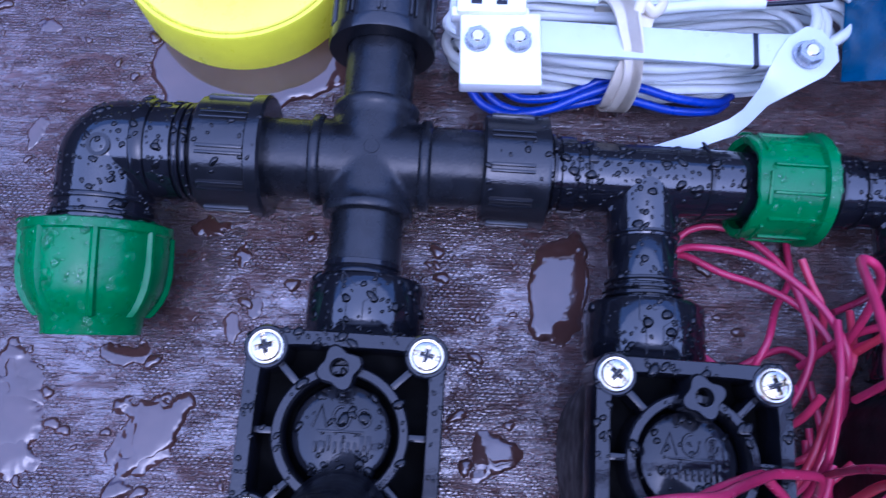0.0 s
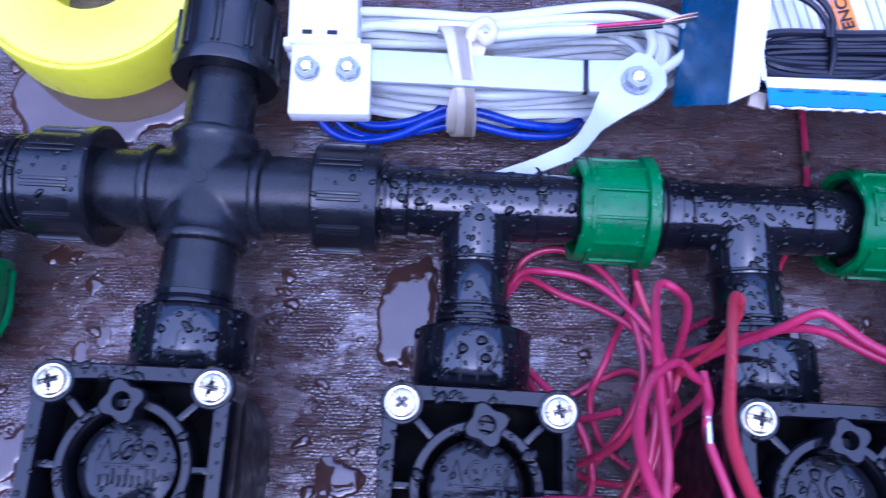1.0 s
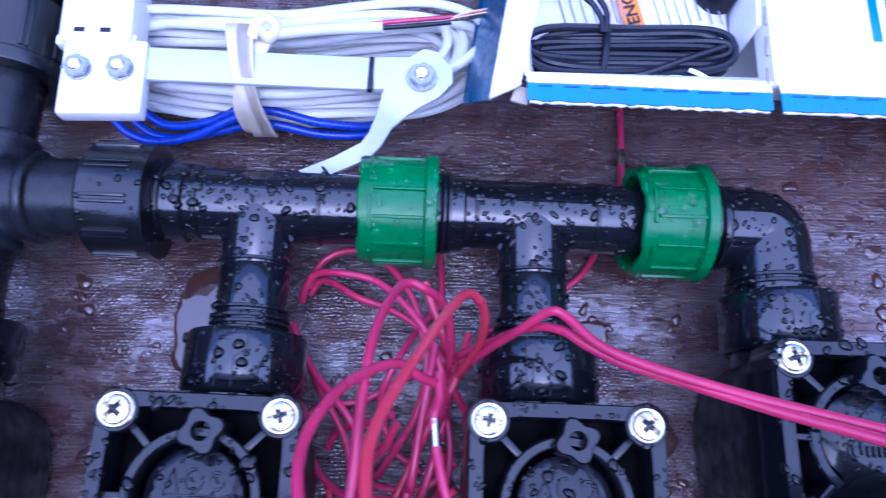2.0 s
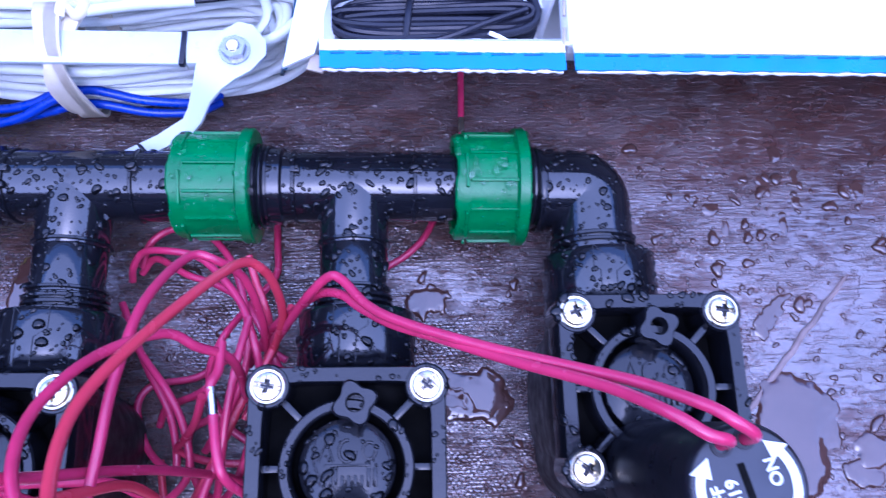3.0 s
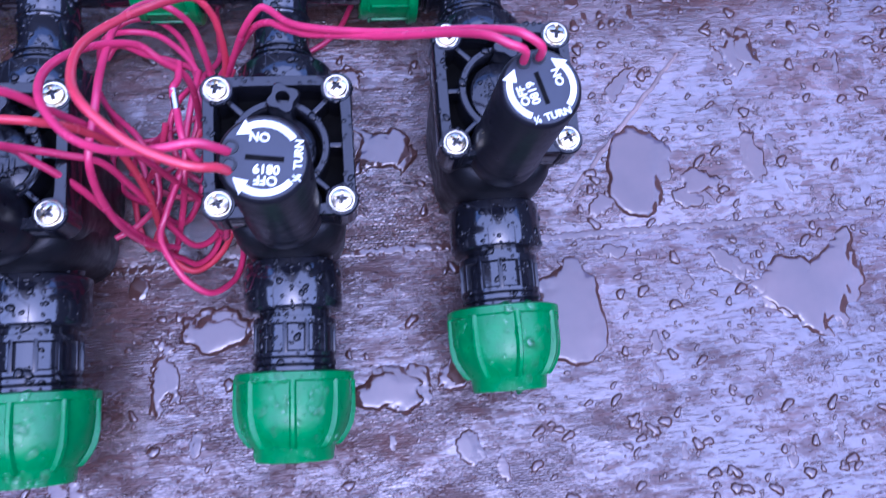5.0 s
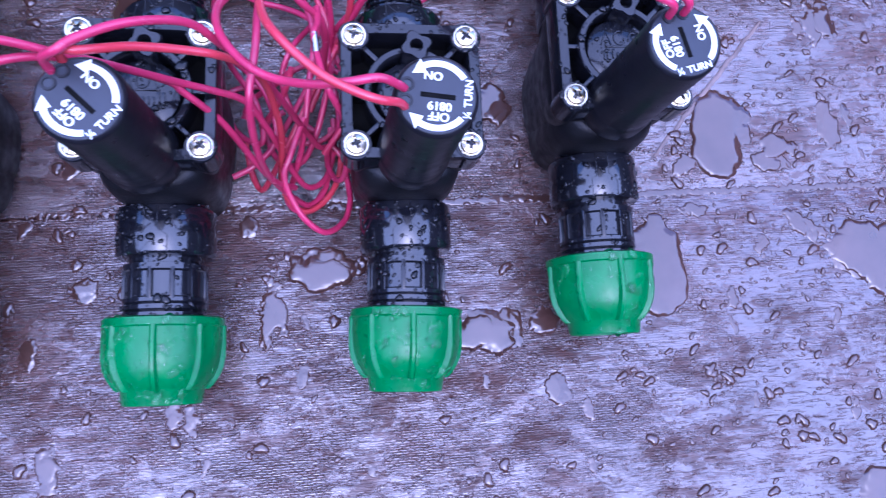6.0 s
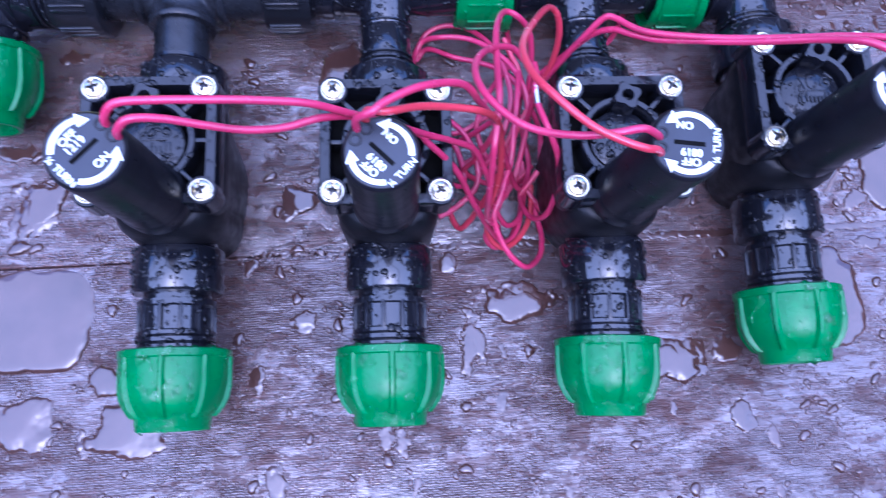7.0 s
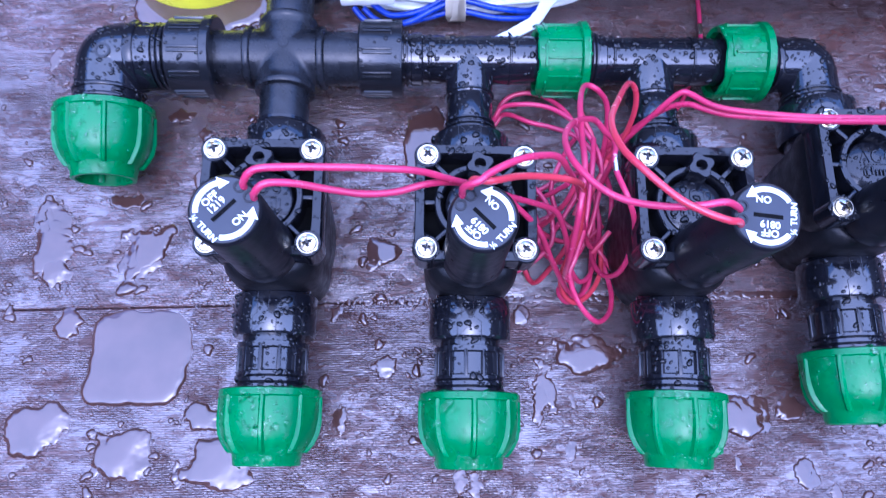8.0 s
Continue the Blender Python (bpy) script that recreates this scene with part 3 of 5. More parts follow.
    # raised plain shapes where the maker's marks stand
    lift = lambda x, y: 0.0524 - 0.0013 * (math.hypot(x, y) / 0.0124) ** 2
    for xx, yy, w, gap in ((0.0070, 0.0052, 0.0021, 60), (0.0, 0.0052, 0.0027, 80)):
        b = bmesh.new()
        arc_ = [Vector((xx + w * math.cos(t), yy + 1.25 * w * math.sin(t), lift(xx, yy))) for t in [radians(gap + (360 - gap) * i / 20) for i in range(21)]]
        sweep(b, arc_, 0.0005, 6)
        part("raised_mark", b, BLACK, dome)
    b = bmesh.new()
    sweep(b, [Vector((-0.0092, 0.0018, 0.0517)), Vector((-0.0066, 0.0086, 0.0514)), Vector((-0.0044, 0.0018, 0.0522))], 0.0005, 6)
    part("raised_mark", b, BLACK, dome)
    for k, (w, h) in enumerate(((0.0013, 0.0058), (0.0013, 0.0058), (0.0010, 0.0036), (0.0010, 0.0036), (0.0010, 0.0036), (0.0010, 0.0036), (0.0010, 0.0048), (0.0022, 0.0036), (0.0010, 0.0034))):
        b = bmesh.new()
        box(b, w, h, 0.0016, bevel=0.0003)
        xx = 0.0090 - 0.0021 * k
        part("raised_mark", b, BLACK, dome, m=pose(xx, -0.0030 - (0.0058 - h) / 2 * (1 if k != 6 else -0.4), lift(xx, 0.003)))
    b = bmesh.new()
    box(b, 0.0150, 0.0008, 0.0014, bevel=0.0003)
    part("raised_mark", b, BLACK, dome, m=pose(0.0, 0.0008, 0.0521))
    # bleed screw with four lobes
    b = bmesh.new()
    lob = [((0.0066 + 0.0011 * math.cos(4 * a)) * math.cos(a), (0.0066 + 0.0011 * math.cos(4 * a)) * math.sin(a)) for a in [2 * math.pi * i / 48 for i in range(48)]]
    hole = [(0.0028 * math.cos(2 * math.pi * i / 48), 0.0028 * math.sin(2 * math.pi * i / 48)) for i in range(48)]
    loft(b, [(lob, 0.0405), (lob, H + 0.0026), ([(x * 0.9, y * 0.9) for x, y in lob], H + 0.0034), ([(x * 1.1, y * 1.1) for x, y in hole], H + 0.0034), (hole, H + 0.0028), (hole, H - 0.006)], False)
    b.faces.new([w for w in b.verts if abs(w.co.z - (H - 0.006)) < 1e-6])
    part("bleed_screw", b, BLACK, v, "black four-lobed bleed screw", pose(lean, 0.0200, 0, 0, 0, 20))
    # screws
    sc = None
    for k, (sx, sy) in enumerate(((-1, 1), (1, 1), (-1, -1), (1, -1))):
        mm = pose(sx * 0.0255, sy * 0.0255, H + 0.0006, 0, 0, 17 + 61 * k + spin)
        sc = part("screw", screw_mesh(), STEEL, v, "bright steel cross-head screw", mm, 30) if sc is None else again(sc, v, mm)
        # dark bars in the cross recess paint its shade
        b = bmesh.new()
        box(b, 0.0044, 0.0008, 0.0012, bevel=0.0002)
        box(b, 0.0008, 0.0044, 0.0011, bevel=0.0002)
        part("drive_recess", b, DARK_CABLE, sc, "dark cross laid in the recess as its shade", pose(0, 0, 0.0009))
    return v


def solenoid(v, base, top, spin, code):
    """Tall black solenoid on the valve from base to top, printed face turned by spin degrees."""
    d = Vector(top) - Vector(base)
    L = d.length
    rot = Vector((0, 0, 1)).rotation_difference(d).to_matrix().to_4x4()
    m = Matrix.Translation(base) @ rot @ Matrix.Rotation(radians(spin), 4, "Z")
    b = bmesh.new()
    r = 0.0153
    lathe(b, [(0, 0), (0.0162, 0), (0.0166, 0.0015), (0.0166, 0.012), (0.0160, 0.0135), (r + 0.0004, 0.0145), (r, L - 0.0018), (r - 0.0005, L - 0.0007), (r - 0.0013, L), (0, L)], 56)
    s = part("solenoid", b, SATIN, v, "tall black cylindrical solenoid with a printed face", m)
    b = bmesh.new()
    lathe(b, [(0, 0), (r - 0.0016, 0), (r - 0.0016, 0.00018), (0, 0.00018)], 56, pose(0, 0, L))
    part("face", b, FACE, s, "blue-black face with white print")
    z = L + 0.0003
    # slot drawn as a near-black strip, its shade painted in
    b = bmesh.new()
    box(b, 0.0018, 0.0125, 0.0008, pose(0, -0.0004, L), bevel=0.0001)
    part("slot", b, RECESS_SHADE, s, "near-black strip standing for the shaded screwdriver slot")
    for sgn, a0, a1 in ((1, -52, 28), (-1, 232, 152)):
        b = bmesh.new()
        n = 18
        w, R0 = 0.0011, 0.0117
        A = [radians(a0 + (a1 - a0) * i / n) for i in range(n + 1)]
        o = [((R0 + w) * math.cos(a), (R0 + w) * math.sin(a)) for a in A] + [((R0 - w) * math.cos(a), (R0 - w) * math.sin(a)) for a in reversed(A)]
        prism(b, o, 0, 0.0001, pose(0, 0, z))
        ah = radians(a1)
        at = radians(a1 + 24 * sgn)
        prism(b, [((R0 + 0.0027) * math.cos(ah), (R0 + 0.0027) * math.sin(ah)), (R0 * math.cos(at), R0 * math.sin(at)), ((R0 - 0.0027) * math.cos(ah), (R0 - 0.0027) * math.sin(ah))], 0, 0.0001, pose(0, 0, z))
        part("arrow", b, INK, s, "white printed turning arrow")
    text_part("ON", 0.0042, pose(0.0072, 0.0018, z, 0, 0, 90), s)
    text_part("OFF", 0.0043, pose(-0.0074, -0.0012, z, 0, 0, 90), s)
    text_part(code, 0.0043, pose(-0.0036, -0.0012, z, 0, 0, 90), s)
    text_part("\u00bc TURN", 0.0038, pose(0, -0.0113, z), s)
    for sx in (-1, 1):
        b = bmesh.new()
        lathe(b, [(0.0017, 0), (0.0026, 0), (0.0026, 0.0007), (0.0017, 0.0007)], 20, pose(sx * 0.0030, 0.0108, L), True)
        part("grommet", b, SATIN, s)
    return s


def outlet(m, label):
    """Compression fitting: caged black body and green nut, toward -y."""
    q = thing("compression_fitting", m, label, "pipe fitting", "outlets of the valves")
    b = bmesh.new()
    lathe(b, [(0, -0.012), (0.0172, -0.012), (0.0172, 0.0015), (0.0198, 0.002), (0.0198, 0.0048), (0.0181, 0.0056), (0.0181, 0.0172), (0.0197, 0.018), (0.0197, 0.0198),
              (0.0188, 0.0204), (0.0197, 0.0212), (0.0197, 0.0232), (0.0188, 0.024), (0.0197, 0.0248), (0.0197, 0.0268), (0.0, 0.028)], 48, DOWN_Y)
    part("threaded_body", b, GLOSS_BLACK, q)
    for k in range(12):
        b = bmesh.new()
        box(b, 0.0024, 0.0022, 0.0150, bevel=0.0004)
        part("rib", b, BLACK, q, m=DOWN_Y @ Matrix.Rotation(2 * math.pi * (k + 0.3) / 12, 4, "Z") @ pose(0.0186, 0, 0.0112))
    green_cap_nut(q, pose(0, -0.0268, 0) @ DOWN_Y @ Matrix.Rotation(0.35, 4, "Z"))
    return q


#         x       y        axis z  turn  spin of face, solenoid top in the world
VALVES = ((0.0005, -0.1100, 0.0400, -1.3, -46, (0.0052, -0.1421, 0.1690), "wet black solenoid valve below the pipe cross"),
          (0.1118, -0.1145, 0.0370, -2.0, 44, (0.1113, -0.1443, 0.1585), "wet black solenoid valve with red leads, below the first tee"),
          (0.2285, -0.1168, 0.0350, -1.5, 82, (0.2305, -0.1465, 0.1605), "wet black solenoid valve with red leads, below the second tee"),
          (0.3310, -0.0955, 0.0330, -1.2, 14, (0.3285, -0.1240, 0.1535), "wet black solenoid valve at the manifold's end elbow"))
for k, (x, y, z, turn, spin, top, label) in enumerate(VALVES):
    m = pose(x, y, z, 0, 0.8, turn)
    v = valve(m, z - 0.001, label, 31 * k, (-0.0015, 0.002, 0.0025, 0.002)[k])
    inv = m.inverted()
    tp = inv @ Vector(top)
    solenoid(v, (tp.x * 0.40, -0.0265, 0.042), tp, spin - turn, "1219" if k == 0 else "0819")
    outlet(m @ pose(0, -0.0675, 0, 0, 0, (0, 0, -2.2, 0)[k]), "black caged compression fitting with a green domed nut")

# ---- plain unseen walls added round the table: dark surroundings that limit the sky light ----
STRAW_SKIN = plastic("pale_straw", (0.15, 0.105, 0.09), 0.45, 0.4, 0.3)
WALL = plastic("dark_rendered_wall", (0.045, 0.042, 0.038), 0.9, 0.35, 0.5, 40)
for name, x, y, sx, sy, h in (("wall_north", 0, 3.2, 7.0, 0.2, 3.5), ("wall_south", 0, -3.4, 7.0, 0.2, 4.6), ("wall_east", 3.4, -0.1, 0.2, 6.4, 2.7), ("wall_west", -3.4, -0.1, 0.2, 6.4, 2.8)):
    bm = bmesh.new()
    box(bm, sx, sy, h, bevel=0.01)
    tagged(part(name, bm, WALL, m=pose(x, y, h / 2 - 0.74)), "plain unseen dark wall added to limit the sky light", "wall", kind="structure")

# ---- roll of yellow sealing tape ----
roll = thing("tape_roll", pose(-0.0735, 0.1210, 0), "bright yellow plastic reel of thread sealing tape lying flat", "tape roll")
bm = bmesh.new()
lathe(bm, [(0.0563, 0.0), (0.0577, 0.0008), (0.0577, 0.0285), (0.0569, 0.0298), (0.0553, 0.0300), (0.0547, 0.0292), (0.0547, 0.0280), (0.0245, 0.0280), (0.0235, 0.0274), (0.0235, 0.0)], 96, closed=True)
part("shell", bm, YELLOW, roll)
bm = bmesh.new()
lathe(bm, [(0.0247, 0), (0.0539, 0), (0.0539, 0.0012), (0.0533, 0.0018), (0.0255, 0.0018), (0.0247, 0.0012)], 96, closed=True)
part("lid", bm, TAPE_FACE, roll, "pale yellow glossy lid", pose(0, 0, 0.0281))

# ---- rain sensor arm with its coiled cable ----
sensor = thing("sensor_arm", pose(0.0, 0.0, 0.0), "white sensor bracket with a grey metal arm, lying on coiled cable", "sensor")
bm = bmesh.new()
box(bm, 0.0335, 0.0333, 0.0080, pose(0.0520, 0.0459, 0.0575, 0, 0, 1), bevel=0.0012)
part("clamp_block", bm, WHITE, sensor, "white plastic clamp block")
bm = bmesh.new()
box(bm, 0.0290, 0.0560, 0.0190, pose(0.0470, 0.0890, 0.0545, 0, 0, 2), bevel=0.0012)
up = part("upper_block", bm, WHITE, sensor, "white plastic housing")
for dx in (-0.0055, 0.0050):
    bm = bmesh.new()
    box(bm, 0.0045, 0.0020, 0.0006, pose(0.0470 + dx, 0.0655, 0.0641), bevel=0.0001)
    part("slit", bm, DARK_CABLE, up)
bm = bmesh.new()
box(bm, 0.0325, 0.0045, 0.006, pose(0.0475, 0.0628, 0.0585, 0, 0, 1), bevel=0.0008)
part("ledge", bm, WHITE, sensor)


def hex_nut(parent, p, r, tilt=0, wide=1.35):
    b = bmesh.new()
    lathe(b, [(0, 0), (r * wide, 0), (r * wide, 0.0008), (r * 1.0, 0.0009)], 32)
    part("washer", b, ZINC, parent, m=pose(*p, tilt, 0, 0))
    b = bmesh.new()
    o = [(r * 1.12 * math.cos(math.pi * i / 3 + 0.3), r * 1.12 * math.sin(math.pi * i / 3 + 0.3)) for i in range(6)]
    prism(b, o, 0.0008, 0.0040)
    n = part("nut", b, ZINC, parent, "bright steel hexagon nut", pose(*p, tilt, 0, 0))
    b = bmesh.new()
    lathe(b, [(0, 0.003), (r * 0.60, 0.003), (r * 0.60, 0.0043), (r * 0.50, 0.0047), (0, 0.0047)], 24)
    part("bolt_end", b, STEEL, parent, m=pose(*p, tilt, 0, 0))


hex_nut(sensor, (0.0423, 0.0490, 0.0612), 0.0045, 0, 1.20)
hex_nut(sensor, (0.0593, 0.0492, 0.0612), 0.0045, 0, 1.20)
bm = bmesh.new()
box(bm, 0.092, 0.0150, 0.0028, pose(0.1135, 0.0535, 0.0560, 0, 2.0, -0.4), bevel=0.0006)
part("arm", bm, ALU, sensor, "grey-white lacquered flat arm")
bm = bmesh.new()
box(bm, 0.0022, 0.0154, 0.0032, pose(0.1601, 0.0532, 0.0545, 0, 2, -3), bevel=0.0003)
part("gap", bm, DARK_CABLE, sensor)
bm = bmesh.new()
box(bm, 0.0260, 0.0152, 0.0056, pose(0.1740, 0.0545, 0.0518, 0, 2.0, 3), bevel=0.0006)
part("arm_end", bm, ALU, sensor)
# the bent bracket
bm = bmesh.new()
rows = []
for c, s, w in (((0.1915, 0.0595, 0.0562), (0.60, -0.80, 0), 0.0050), ((0.1885, 0.0570, 0.0562), (0.60, -0.80, 0), 0.0100), ((0.1815, 0.0510, 0.0560), (0.62, -0.78, 0), 0.0112), ((0.1755, 0.0455, 0.0556), (0.66, -0.74, 0), 0.0094),
                ((0.1705, 0.0405, 0.0535), (0.70, -0.66, -0.2), 0.0070), ((0.1660, 0.0360, 0.0470), (0.66, -0.50, -0.60), 0.0046), ((0.1615, 0.0305, 0.0390), (0.60, -0.52, -0.66), 0.0040), ((0.1570, 0.0275, 0.0340), (0.42, -0.86, -0.3), 0.0038),
                ((0.1430, 0.0235, 0.0270), (0.28, -0.96, 0), 0.0036), ((0.1220, 0.0190, 0.0170), (0.28, -0.96, 0), 0.0036)):
    c, s = Vector(c), Vector(s).normalized()
    up_ = Vector((0, 0, 0.0016))
    rows.append([bm.verts.new(c + s * w), bm.verts.new(c - s * w), bm.verts.new(c - s * w - up_), bm.verts.new(c + s * w - up_)])
for a, b in zip(rows, rows[1:]):
    for i in range(4):
        bm.faces.new((a[i], a[(i + 1) % 4], b[(i + 1) % 4], b[i]))
bm.faces.new(rows[0])
bm.faces.new(rows[-1])
part("bracket", bm, ALU, sensor, "bent grey-white bracket", smooth=50)
hex_nut(sensor, (0.1816, 0.0512, 0.0563), 0.0048)

cable = thing("cable_coil", pose(0, 0, 0), "pale grey cable coiled and held by a cream rubber band", "cable")
for k in range(17):
    f = k / 16
    half = 0.082 + 0.010 * math.sin(k * 2.4)
    w0 = 0.0080 + 0.0125 * ((k * 0.37) % 1.0)
    z0 = 0.008 + 0.040 * f
    pts = []
    for i in range(28):
        a = 2 * math.pi * i / 28
        x = 0.121 + half * math.copysign(abs(math.cos(a)) ** 0.75, math.cos(a))
        pinch = 0.62 + 0.40 * min(1.0, ((x - 0.108) / 0.080) ** 2)
        y = 0.0672 + (0.12 if x > 0.12 else -0.05) * (x - 0.12) + (w0 * pinch + 0.006) * math.copysign(abs(math.sin(a)) ** 0.9, math.sin(a)) + 0.0012 * math.sin(3 * a + k)
        pts.append(Vector((x, y, z0 + 0.002 * math.sin(2 * a + k * 1.7))))
    line = smooth_path(pts + pts[:1], 4)[:-1]
    bm = bmesh.new()
    sweep(bm, line, 0.0023, 10, True, 0.8)
    part("loop", bm, CABLE, cable)
for r0, x, tw in ((0, 0.1055, -0.22), (1, 0.1080, -0.16), (2, 0.1120, 0.42)):
    bm = bmesh.new()
    n = 40
    rows = []
    for i in range(n):
        a = 2 * math.pi * i / n
        ry, rz = (0.0205, 0.0270) if r0 < 2 else (0.0195, 0.0235)
        c = Vector((x + tw * ry * math.sin(a), 0.0605 + ry * math.copysign(abs(math.sin(a)) ** 0.8, math.sin(a)), 0.0325 + rz * math.copysign(abs(math.cos(a)) ** 0.7, math.cos(a))))
        o = Vector((0, math.sin(a), math.cos(a))) * 0.0007
        wv = Vector((((0.0046, 0.0026, 0.0034)[r0]) + 0.0007 * math.sin(2 * a + r0), 0, 0))
        rows.append([bm.verts.new(c + wv + o), bm.verts.new(c - wv + o), bm.verts.new(c - wv - o), bm.verts.new(c + wv - o)])
    for i in range(n):
        a, b = rows[i], rows[(i + 1) % n]
        for j in range(4):
            bm.faces.new((a[j], a[(j + 1) % 4], b[(j + 1) % 4], b[j]))
    part("rubber_band", bm, RUBBER, cable, "cream rubber band")
bm = bmesh.new()
sweep(bm, smooth_path([(0.110, 0.067, 0.0585), (0.112, 0.072, 0.061), (0.117, 0.0745, 0.062), (0.1205, 0.071, 0.060), (0.117, 0.067, 0.0585), (0.113, 0.0705, 0.059)], 6), 0.0024, 10, flat=0.5)
part("band_knot", bm, RUBBER, cable, "knotted loop of the rubber band")
for pts in ([(0.040, 0.048, 0.024), (0.0475, 0.0405, 0.020), (0.0600, 0.0372, 0.018), (0.0780, 0.0395, 0.020), (0.0950, 0.0450, 0.026), (0.112, 0.0480, 0.030), (0.135, 0.0445, 0.026), (0.156, 0.0460, 0.020), (0.166, 0.053, 0.014)],
            [(0.046, 0.050, 0.020), (0.0560, 0.0425, 0.016), (0.0700, 0.0405, 0.015), (0.0900, 0.0435, 0.018), (0.110, 0.0455, 0.022), (0.135, 0.0425, 0.018), (0.155, 0.0440, 0.015), (0.165, 0.051, 0.010)],
            [(0.052, 0.052, 0.022), (0.0650, 0.0450, 0.019), (0.0850, 0.0460, 0.022), (0.105, 0.0520, 0.028), (0.130, 0.0565, 0.016), (0.165, 0.0600, 0.012)]):
    bm = bmesh.new()
    sweep(bm, smooth_path(pts, 8), 0.0021, 12)
    part("blue_wire", bm, BLUE, cable, "blue insulated wire")
for mat, pts, r in ((CABLE, [(0.120, 0.0700, 0.0570), (0.140, 0.0725, 0.0575), (0.1645, 0.0745, 0.0570)], 0.0026), (RED, [(0.160, 0.0755, 0.0580), (0.178, 0.0775, 0.0585), (0.1946, 0.0795, 0.0585)], 0.0010),
                    (DARK_CABLE, [(0.160, 0.0738, 0.0570), (0.178, 0.0757, 0.0570), (0.1940, 0.0775, 0.0575)], 0.0010)):
    bm = bmesh.new()
    sweep(bm, smooth_path(pts, 6), r, 10)
    part("cable_end", bm, mat, cable)
for k in range(9):
    bm = bmesh.new()
    a = 2 * math.pi * k / 9
    e = Vector((0.0, 0.0011 * math.cos(a), 0.0011 * math.sin(a)))
    p0, p1 = Vector((0.1935, 0.0786, 0.0580)), Vector((0.2210 - 0.003 * (k % 3), 0.0850, 0.0580))
    sweep(bm, smooth_path([p0 + e * 0.4, p0.lerp(p1, 0.3) + e * 1.2, p0.lerp(p1, 0.7) + e, p1 + e * (0.6 + 0.3 * (k % 2))], 4), 0.00052, 6)
    part("copper_strand", bm, COPPER, cable, "bare copper strand")

# ---- open carton ----
carton = thing("carton", pose(0, 0, 0), "open white carton with blue printed edges on the table", "box")
BX0, BX1, BY1, BH = 0.2200, 0.6100, 0.2300, 0.0880
bm = bmesh.new()
box(bm, BX1 - BX0 - 0.03, 0.120, 0.0440, bevel=0.0006)
part("base", bm, CARD, carton, "plain white carton base", pose((BX0 + BX1) / 2 + 0.012, 0.165, 0.0220))
bm = bmesh.new()
loft(bm, [([(BX0 + 0.012, 0.0580), (BX1, 0.0580), (BX1, BY1), (BX0 + 0.012, BY1)], 0.0441), ([(BX0, 0.0350), (BX1, 0.0270), (BX1, BY1), (BX0, BY1)], BH),
          ([(BX0 + 0.0016, 0.0366), (BX1 - 0.0016, 0.0286), (BX1 - 0.0016, BY1 - 0.0016), (BX0 + 0.0016, BY1 - 0.0016)], BH), ([(BX0 + 0.0136, 0.0596), (BX1 - 0.0016, 0.0596), (BX1 - 0.0016, BY1 - 0.0016), (BX0 + 0.0136, BY1 - 0.0016)], 0.0457)])
part("tray", bm, CARD, carton, "white sloping carton tray")


def ragged_strip(x0, x1, y_in, y_out, z_in, z_out, seed, teeth):
    """Folded lip with a torn, perforated outer edge."""
    b = bmesh.new()
    g = random.Random(seed)
    n = 90
    rows_ = []
    for i in range(n + 1):
        f = i / n
        x = x0 + (x1 - x0) * f
        slope = -0.0235 * (x - 0.22)
        j = 0.00022 * math.sin(f * teeth * 2 * math.pi) + g.uniform(-0.00022, 0.00022)
        rows_.append([b.verts.new((x, y_in + slope, z_in)), b.verts.new((x, y_out + slope + j, z_out)), b.verts.new((x, y_out + slope + j, z_out - 0.0009)), b.verts.new((x, y_in + slope, z_in - 0.0012))])
    for a, c in zip(rows_, rows_[1:]):
        for i in range(4):
            b.faces.new((a[i], a[(i + 1) % 4], c[(i + 1) % 4], c[i]))
    b.faces.new(rows_[0])
    b.faces.new(rows_[-1])
    return b


for x0, x1, sd, th in ((0.2205, 0.3118, 3, 9), (0.3152, 0.6100, 4, 26)):
    lip = part("front_lip", ragged_strip(x0, x1, 0.0306, 0.0240, 0.0904, 0.0900, sd, th), CARD_BLUE, carton, "bright blue folded lip with a torn edge")
    part("white_fold", ragged_strip(x0, x1, 0.0345, 0.0307, 0.0900, 0.0908, sd + 9, 1), CARD, lip)
    part("torn_edge", ragged_strip(x0 + 0.001, x1 - 0.001, 0.0252, 0.0235, 0.0892, 0.0888, sd + 5, th * 2), CARD, lip, "white torn card fibres")
    rp = random.Random(sd)
    x = x0 + 0.004
    while x < x1 - 0.012:
        w = rp.uniform(0.004, 0.009)
        bm = bmesh.new()
        box(bm, w, 0.0006, 0.0003, bevel=0.0001)
        part("perforation", bm, CARD_NAVY, lip, m=pose(x + w / 2, 0.0296 - 0.0235 * (x - 0.22), 0.0906))
        x += w + rp.uniform(0.002, 0.006)
# left end flap: white inner side, deep blue outer side
bm = bmesh.new()
prism(bm, [(0.2067, 0.0255), (0.2183, 0.0312), (0.2270, 0.0705), (0.2440, 0.1600), (0.2300, 0.1600), (0.2147, 0.0705)], 0.0862, 0.0876)
part("end_flap", bm, CARD, carton, "white end flap folded out")
bm = bmesh.new()
vs = [bm.verts.new(v) for v in ((0.2066, 0.0257, 0.0858), (0.2146, 0.0705, 0.0858), (0.2299, 0.1600, 0.0858), (0.2210, 0.1700, 0.0480), (0.2060, 0.0900, 0.0480), (0.1992, 0.0440, 0.0480))]
ws = [bm.verts.new(v.co + Vector((0.0014, 0, -0.0006))) for v in vs]
bm.faces.new(vs)
bm.faces.new(ws)
